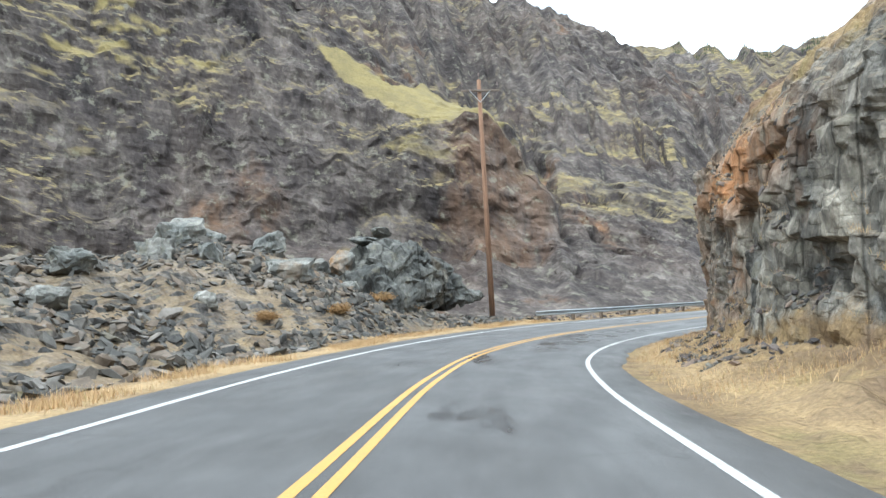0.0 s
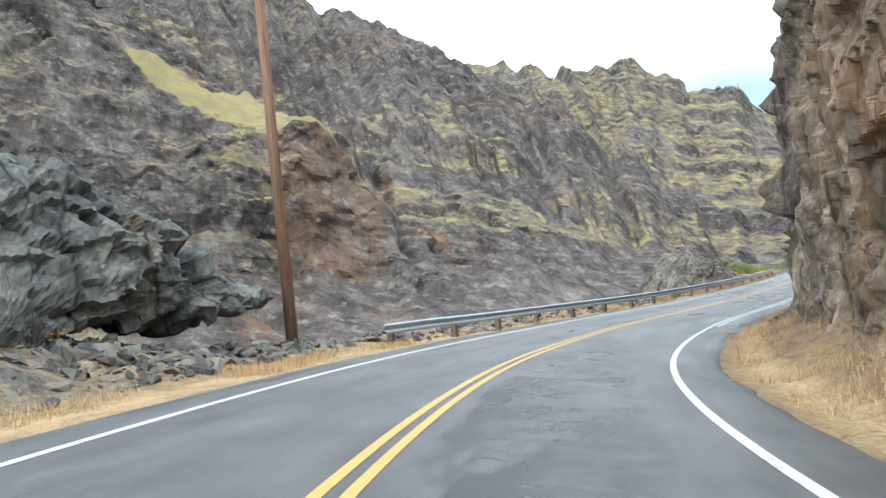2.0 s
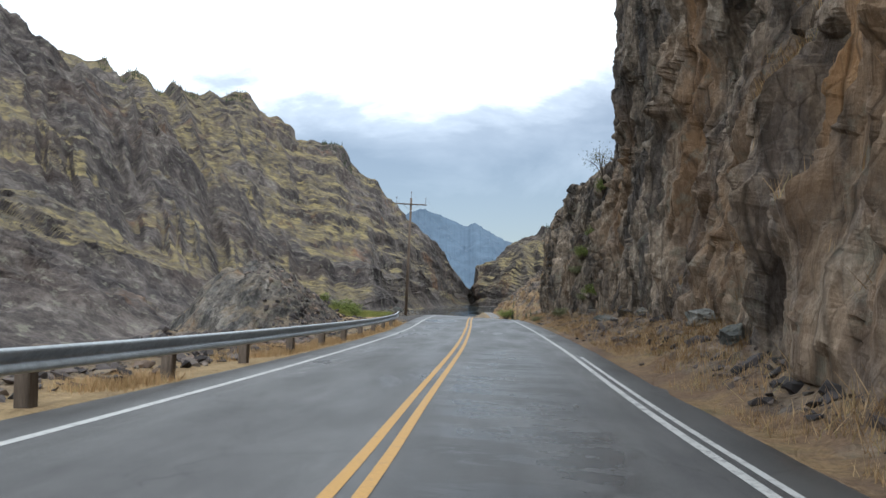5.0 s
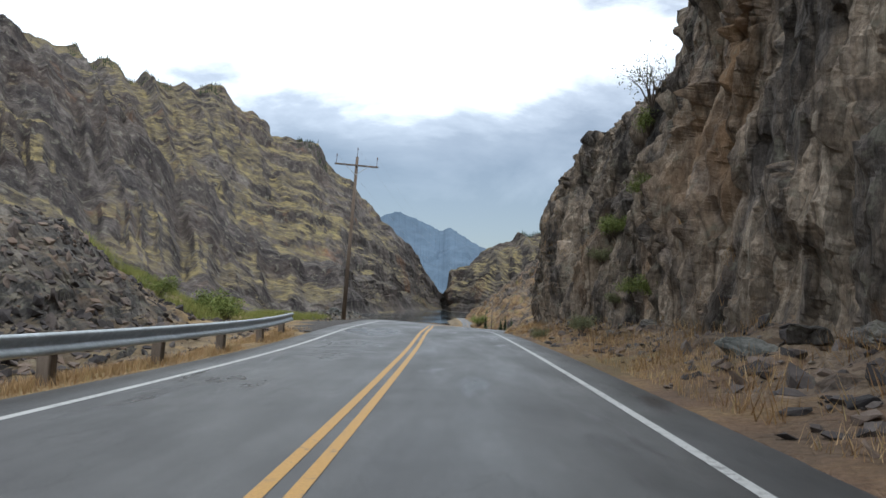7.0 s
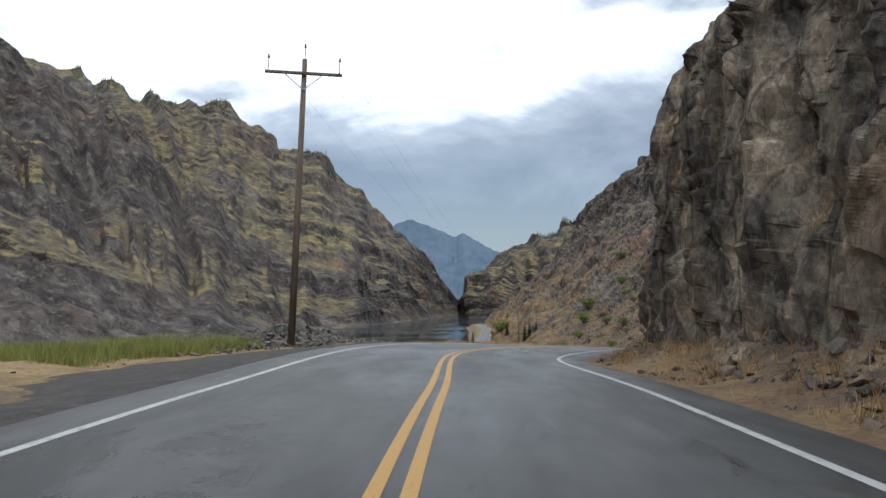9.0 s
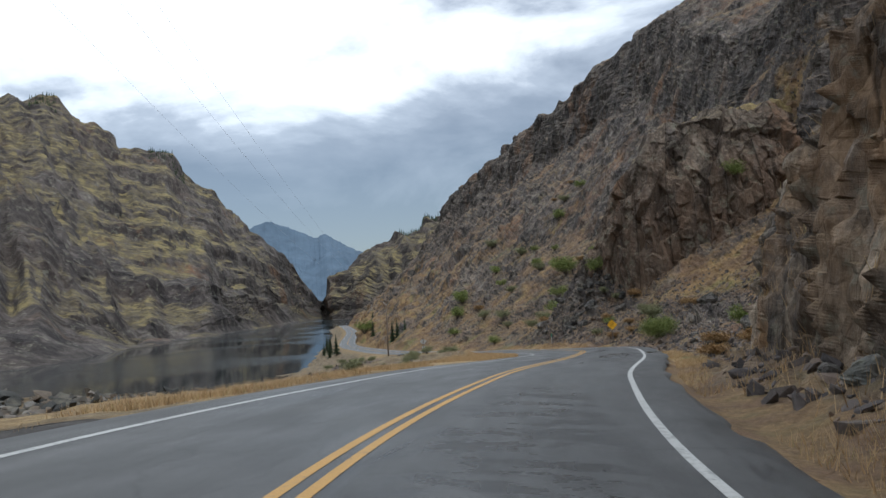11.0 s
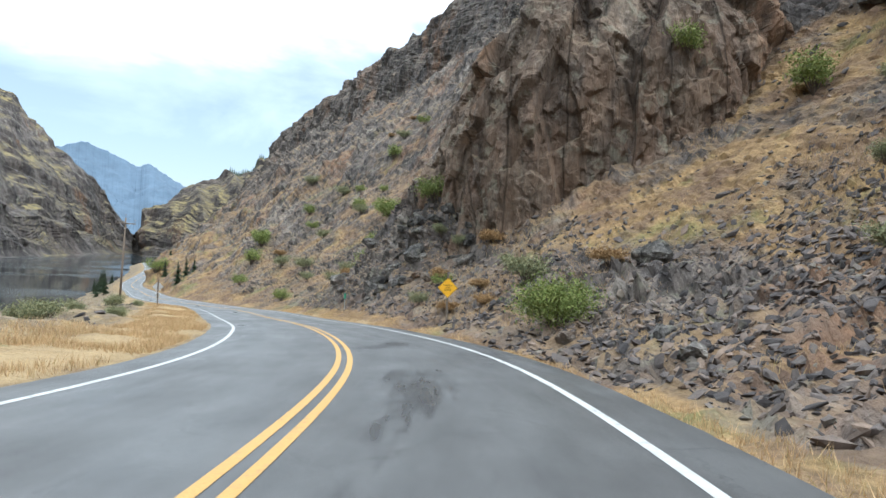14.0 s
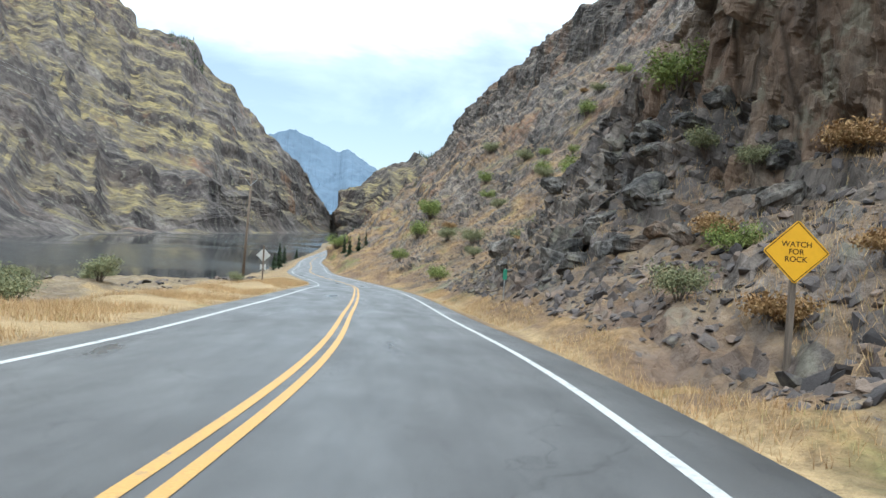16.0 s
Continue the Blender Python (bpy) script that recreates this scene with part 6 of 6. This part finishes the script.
def marker_post(x, y, turn):
    gz = ground_z(x, y)
    thing = tagged(new("marker_post"), "small green marker plate on a thin steel post", "marker post")
    thing.location = (x, y, gz)
    bm = bmesh.new()
    box(bm, pose(0, 0, 0.5), (0.05, 0.03, 1.6), 0.004)
    part("post", bm, M_STEEL, thing)
    bm = bmesh.new()
    box(bm, pose(0, 0, 1.05, 0, 0, turn) @ pose(0, -0.025, 0), (0.16, 0.006, 0.42), 0.002)
    part("plate", bm, M_GREEN_SIGN, thing, "green reflective plate")


marker_post(*at_road(213.5, -6.0), -50)


# ---- shrubs ----
def shrub(name, height, spread, leaves, leaf, material, seed, stems=7, bare=False):
    """A shrub: leaning stems and a crown of many small leaves in uneven clumps."""
    r = random.Random(seed)
    thing = new(name)
    bm = bmesh.new()
    tips = []
    for _ in range(stems):
        a = r.uniform(0, 6.28)
        reach = spread * r.uniform(0.25, 0.85)
        mid = Vector((math.cos(a) * reach * 0.45, math.sin(a) * reach * 0.45, height * r.uniform(0.3, 0.5)))
        tip = Vector((math.cos(a + 0.4) * reach, math.sin(a + 0.4) * reach, height * r.uniform(0.55, 0.95)))
        tube(bm, (0, 0, -0.15), mid, 0.035 * height / 2 + 0.008, 0.02 * height / 2 + 0.005, 6)
        tube(bm, mid, tip, 0.02 * height / 2 + 0.005, 0.006, 5)
        tips += [tip, mid.lerp(tip, 0.5)]
        if bare:
            for _ in range(9):
                o = mid.lerp(tip, r.random())
                e = o + Vector((r.gauss(0, 1), r.gauss(0, 1), r.uniform(0.2, 1.2))).normalized() * height * r.uniform(0.2, 0.4)
                tube(bm, o, e, 0.008, 0.003, 4)
                tips.append(e)
    part("branch_work", bm, M_BARK, thing)
    g = np.random.default_rng(seed)
    c = np.array([tips[k][:] for k in g.integers(0, len(tips), leaves)])
    p = c + g.normal(0, 1, (leaves, 3)) * np.array([spread, spread, height * 0.62]) * 0.20
    p[:, 2] = np.clip(p[:, 2], 0.04, None)
    a = g.normal(0, 1, (leaves, 3))
    a /= np.linalg.norm(a, axis=1)[:, None]
    b = np.cross(a, g.normal(0, 1, (leaves, 3)))
    b /= np.linalg.norm(b, axis=1)[:, None]
    l = leaf * g.uniform(0.6, 1.4, (leaves, 1))
    quad = np.stack([p - a * l, p + b * l * 0.42, p + a * l, p - b * l * 0.42], 1).reshape(-1, 3)
    ob = link_mesh("foliage", quad, np.arange(leaves * 4).reshape(-1, 4), material)
    ob.parent = thing
    return thing


GREEN = tagged(shrub("shrub", 2.1, 1.6, 9000, 0.054, M_LEAF, 1, 18), "rounded green willow-like shrub at the foot of the scree", "shrub", "green shrubs")
GREEN.location = (133.3, 111.5, ground_z(133.3, 111.5) - 0.35)
SMALL = tagged(shrub("shrub", 1.1, 0.95, 2300, 0.052, M_LEAF, 2, 12), "small green shrub rooted in the rocky slope", "shrub", "green shrubs")
SAGE = tagged(shrub("shrub", 0.9, 0.9, 2300, 0.047, M_PALE_LEAF, 3, 12), "pale grey-green sagebrush on the dry slope", "shrub", "sagebrush")
RUST = tagged(shrub("shrub", 0.6, 0.8, 2500, 0.044, M_RUST_LEAF, 4, 12), "rust-coloured dry weed clump on the bank", "dry weed", "dry weeds")
_first = {"g": True, "s": True, "r": True}


_SPOTS = np.concatenate([g.reshape(-1, 3)[::2] for g in (G_LEFT, G_RIGHT, G_NEAR, G_CUT, G_CRAG)])


def plant(kind, x, y, z, scale, turn=0.0):
    x, y, z = (float(c) for c in _SPOTS[np.argmin(((_SPOTS - (x, y, z)) ** 2).sum(1))])
    src = {"g": SMALL, "s": SAGE, "r": RUST}[kind]
    m = pose(x, y, z - 0.05, 0, 0, turn)
    if _first[kind]:
        _first[kind] = False
        src.matrix_basis = m
        return
    ob = copy_thing(src, m)
    ob.scale = (scale, scale, scale)


for kind, x, y, z, k in (("g", 121.0, 99.9, -2.5, 1.0), ("g", 120.1, 102.0, -3.9, 1.1), ("s", 137.3, 100.9, 0.9, 1.0), ("g", 218.4, 159.2, 4.2, 3.2), ("g", 239.2, 197.5, -1.7, 2.8), ("g", 157.6, 125.9, 0.4, 1.6),
                         ("g", 125.3, 97.1, 0.1, 1.7), ("g", 150.8, 106.5, 9.5, 1.5), ("g", 150.8, 102.5, 9.0, 1.8), ("g", 68.0, 78.2, 2.3, 0.8), ("g", 65.2, 76.5, -1.0, 0.7), ("g", 63.5, 75.0, -0.6, 0.8), ("s", 61.9, 76.4, -1.5, 0.7),
                         ("s", 68.2, 79.2, 1.2, 0.8), ("g", 65.1, 75.1, 3.5, 0.8), ("g", 69.3, 77.9, 7.5, 1.0), ("s", 62.5, 78.3, -1.7, 0.5), ("g", 222.1, 161.1, 5.5, 2.4), ("s", 276.8, 205.6, 13.0, 3.0), ("g", 242.4, 200.2, -0.5, 2.2)):
    plant(kind, x, y, z, k, x * 37)
for kind, x, y, z, k in (("g", 231.7, 196.0, -5.0, 2.6), ("g", 346.1, 322.8, -15.3, 5.0), ("s", 154.4, 124.1, -2.1, 0.9), ("s", 152.0, 122.0, -2.2, 0.8), ("g", 148.2, 121.4, -5.3, 0.7), ("s", 141.6, 114.4, -4.6, 1.5),
                         ("g", 68.6, 79.0, 2.2, 0.9), ("s", 66.2, 77.5, -0.8, 0.6), ("s", 141.1, 142.1, -8.1, 0.9), ("s", 144.9, 143.6, -8.3, 1.0),
                         ("r", 144.9, 119.6, -6.3, 0.9), ("r", 145.4, 117.6, -5.3, 0.9), ("r", 150.2, 122.4, -4.7, 1.2), ("r", 150.6, 119.3, -2.5, 1.3), ("r", 104.8, 100.8, -4.1, 0.9), ("r", 110.9, 102.2, -4.4, 1.0), ("r", 142.0, 117.0, -5.4, 1.0), ("s", 145.5, 121.6, -6.2, 0.8)):
    plant(kind, x, y, z, k, x * 53)
for s, u, kind, k in ((152, -9.0, "r", 1.0), (156, -8.0, "r", 1.1), (158, -12, "g", 1.3), (161, -10.5, "s", 1.0), (165, -15, "g", 1.2), (168, -19, "s", 1.4), (172, -23, "g", 1.2), (181, -24, "s", 1.1), (190, -13, "r", 1.2), (188, -26, "s", 1.2),
                      (106.5, 8.6, "g", 0.9), (108, 9.6, "g", 1.1), (104.5, 10.5, "g", 0.8), (110, 10.2, "s", 1.0), (20, 7.6, "r", 0.8), (25, 8.0, "r", 0.9), (28, 8.2, "r", 0.8), (16, 8.0, "r", 0.7), (236, -16, "s", 1.8), (244, -22, "g", 1.6), (250, -14, "s", 1.6), (265, -26, "g", 2.0), (258, -9, "g", 1.4)):
    x, y = at_road(s, u)
    plant(kind, x, y, ground_z(x, y), k, s * 31)
_r = random.Random(12)
for k in range(70):
    s, u = _r.uniform(152, 330), -_r.uniform(9, 60)
    if s < 215 and u < -30:
        continue
    x, y = at_road(s, u)
    plant(_r.choice("ggssr"), x, y, ground_z(x, y, (G_RIGHT,)), _r.uniform(0.6, 1.3) * (1 + max(s - 200, 0) / 110), k * 71)
for k in range(22):
    s, u = _r.uniform(150, 250), _r.uniform(8.5, 22)
    x, y = at_road(s, u)
    plant("s", x, y, ground_z(x, y, (G_LEFT,)), _r.uniform(0.4, 0.9), k * 71)
x, y, z = (float(c) for c in _SPOTS[np.argmin(((_SPOTS - road_at(108.6, -9.6, 11.2)) ** 2).sum(1))])
DEAD = tagged(shrub("shrub", 2.4, 1.6, 500, 0.06, M_PALE_LEAF, 9, 9, True), "sparse grey half-bare shrub on the cliff edge", "shrub", "green shrubs")
DEAD.location = (x, y, z - 0.1)


# ---- conifers ----
def conifer(height, seed):
    r = np.random.default_rng(seed)
    thing = tagged(new("pine_tree"), "dark green conifer beside the lake road", "tree", "conifers by the lake road")
    bm = bmesh.new()
    tube(bm, (0, 0, -0.5), (0, 0, height), 0.022 * height, 0.02, 8)
    part("trunk", bm, M_BARK, thing)
    n = 900
    t = r.power(1.6, n)
    z = height * (1 - t * 0.88)
    rad = (height - z) * 0.34 * (0.75 + 0.35 * np.sin(z * 5 + r.uniform(0, 6)))
    a = r.uniform(0, 6.28, n)
    d = np.stack([np.cos(a), np.sin(a), np.full(n, -0.25)], 1)
    side = np.stack([-np.sin(a), np.cos(a), 0 * a], 1) * (0.035 * height)
    foot = np.stack([0 * a, 0 * a, z], 1) + d * (rad * r.uniform(0.1, 0.5, n))[:, None]
    tip = np.stack([0 * a, 0 * a, z], 1) + d * (rad * r.uniform(0.7, 1.1, n))[:, None]
    co = np.stack([foot - side, tip, foot + side], 1).reshape(-1, 3)
    crown = link_mesh("crown", co, np.arange(3 * n).reshape(-1, 3), M_NEEDLE)
    crown.parent = thing
    return thing


PINES = [conifer(8.0, 5), conifer(6.0, 6)]
for k, (s, u, h) in enumerate(((395, 9, 0), (405, 11, 1), (418, 10, 0), (432, 12, 1), (380, -10, 0), (388, -13, 0), (376, -14, 1), (455, 10, 0), (470, -12, 0), (500, 9, 1), (520, -14, 0))):
    x, y = at_road(s, u)
    m = pose(x, y, ground_z(x, y) - 0.2, 0, 0, 47 * k)
    if k < 2:
        PINES[h].matrix_basis = m
    else:
        copy_thing(PINES[h], m)


def ridge_trees():
    """Pines along the far crest, too far to count."""
    rows = np.where(((BEAR > 17.8) & (BEAR < 25)) | ((BEAR > 27) & (BEAR < 28.6)) | ((BEAR > 34.5) & (BEAR < 37)) | ((BEAR > 53) & (BEAR < 58)))[0]
    col = sum(LEGS_N[:9])
    co = []
    for _ in range(420):
        p = G_CANYON[rows[rng.integers(len(rows))], col - int(rng.integers(0, 14))]
        h, w = rng.uniform(4, 10), rng.uniform(1.2, 2.2)
        for k in range(7):
            z0, ww, a = h * (0.1 + 0.12 * k), w * (1 - k / 7.5), rng.uniform(0, 6.3)
            for q in range(3):
                b = a + q * 2.1
                co += [p + (0, 0, z0 + h * 0.28), p + (ww * math.cos(b), ww * math.sin(b), z0), p + (ww * math.cos(b + 1.5), ww * math.sin(b + 1.5), z0 - 0.4)]
    tagged(link_mesh("forest", np.array(co), np.arange(len(co)).reshape(-1, 3), M_NEEDLE), "sparse dark pines along the far ridge", "trees", kind="stuff")


ridge_trees()


# ---- grass ----
def grass(name, places, height, material, label):
    n = len(places)
    a = rng.uniform(0, 6.28, n)
    h = height * rng.uniform(0.5, 1.3, n)
    w = 0.004 + 0.016 * h
    side = np.stack([np.cos(a) * w, np.sin(a) * w, 0 * a], 1)
    lean = np.stack([rng.normal(0, 0.4, n) * h, rng.normal(0, 0.4, n) * h, h], 1)
    co = np.stack([places - side - (0, 0, 0.03), places + side - (0, 0, 0.03), places + lean], 1).reshape(-1, 3)
    tagged(link_mesh(name, co, np.arange(3 * n).reshape(-1, 3), material), label, "grass", kind="stuff")


def level(pn, least=0.6):
    return pn[0][pn[1][:, 2] > least]


p = level(pick(G_LEFT, P_LEFT, S_LEFT, 130000, lambda s, u: between(s, 0, 262) * between(u, 4.3, 6.6 + 1.6 * (s > 150) - 1.1 * (s < 104)) * np.clip((6.9 + 1.4 * (s > 150) - u) / 1.5, 0, 1) * clumped(s, u) * np.where(between(s, 104, 132), 0.0, 1)))
grass("dry_grass", p, 0.17, M_STRAW, "straw-coloured dry grass along the road's verge")
p = level(pick(G_CUT, P_CUT, S_CUT, 32000, lambda s, u: between(s, 4, 26) * between(u, -8.6, -4.4) * clumped(s, u, 0.5, 6)))
grass("dry_grass", p, 0.19, M_STRAW, "straw-coloured dry grass below the rock cut")
p = level(pick(G_NEAR, P_NEAR, S_NEAR, 60000, lambda s, u: between(s, 25, 150) * between(u, -6.9, -4.4) * clumped(s, u, 0.7, 6) ** 3))
grass("dry_grass", p, 0.19, M_STRAW, "straw-coloured dry grass below the cliff")
p = level(pick(G_NEAR, P_NEAR, S_NEAR, 30000, lambda s, u: between(s, 40, 150) * between(u, -8.2, -5.0) * clumped(s, u, 0.9, 26) ** 4))
grass("dry_grass", p, 0.36, M_STRAW, "tall straw-coloured tufts among stones below the cliff")
p = level(pick(G_NEAR, P_NEAR, S_NEAR, 34000, lambda s, u: between(s, 70, 130) * between(u, -8.4, -4.6) * clumped(s, u, 1.1, 36) ** 3))
grass("dry_grass", p, 0.34, M_RUST_LEAF, "rust-coloured dry tufts among dark stones below the cliff")
p = level(pick(G_RIGHT, P_RIGHT, S_RIGHT, 45000, lambda s, u: between(s, 150, 235) * between(u, -5.7, -4.35) * clumped(s, u, 0.4, 6)))
grass("dry_grass", p, 0.17, M_STRAW, "straw-coloured dry grass at the foot of the slope")
p = level(pick(G_RIGHT, P_RIGHT, S_RIGHT, 110000, lambda s, u: between(s, 150, 300) * between(u, -50, -7) * clumped(s, u, 0.22, 8) * clumped(s, u, 0.7, 9)), 0.4)
grass("dry_grass", p, 0.24, M_STRAW, "tufts of dry grass on the rocky slope")
p = level(pick(G_LEFT, P_LEFT, S_LEFT, 26000, lambda s, u: between(s, 103, 127) * between(u, 8.4, 15) * clumped(s, u, 0.5, 10)))
grass("tall_grass", p, 0.42, M_GREEN_GRASS, "tall yellow-green grass behind the gravel pull-out")
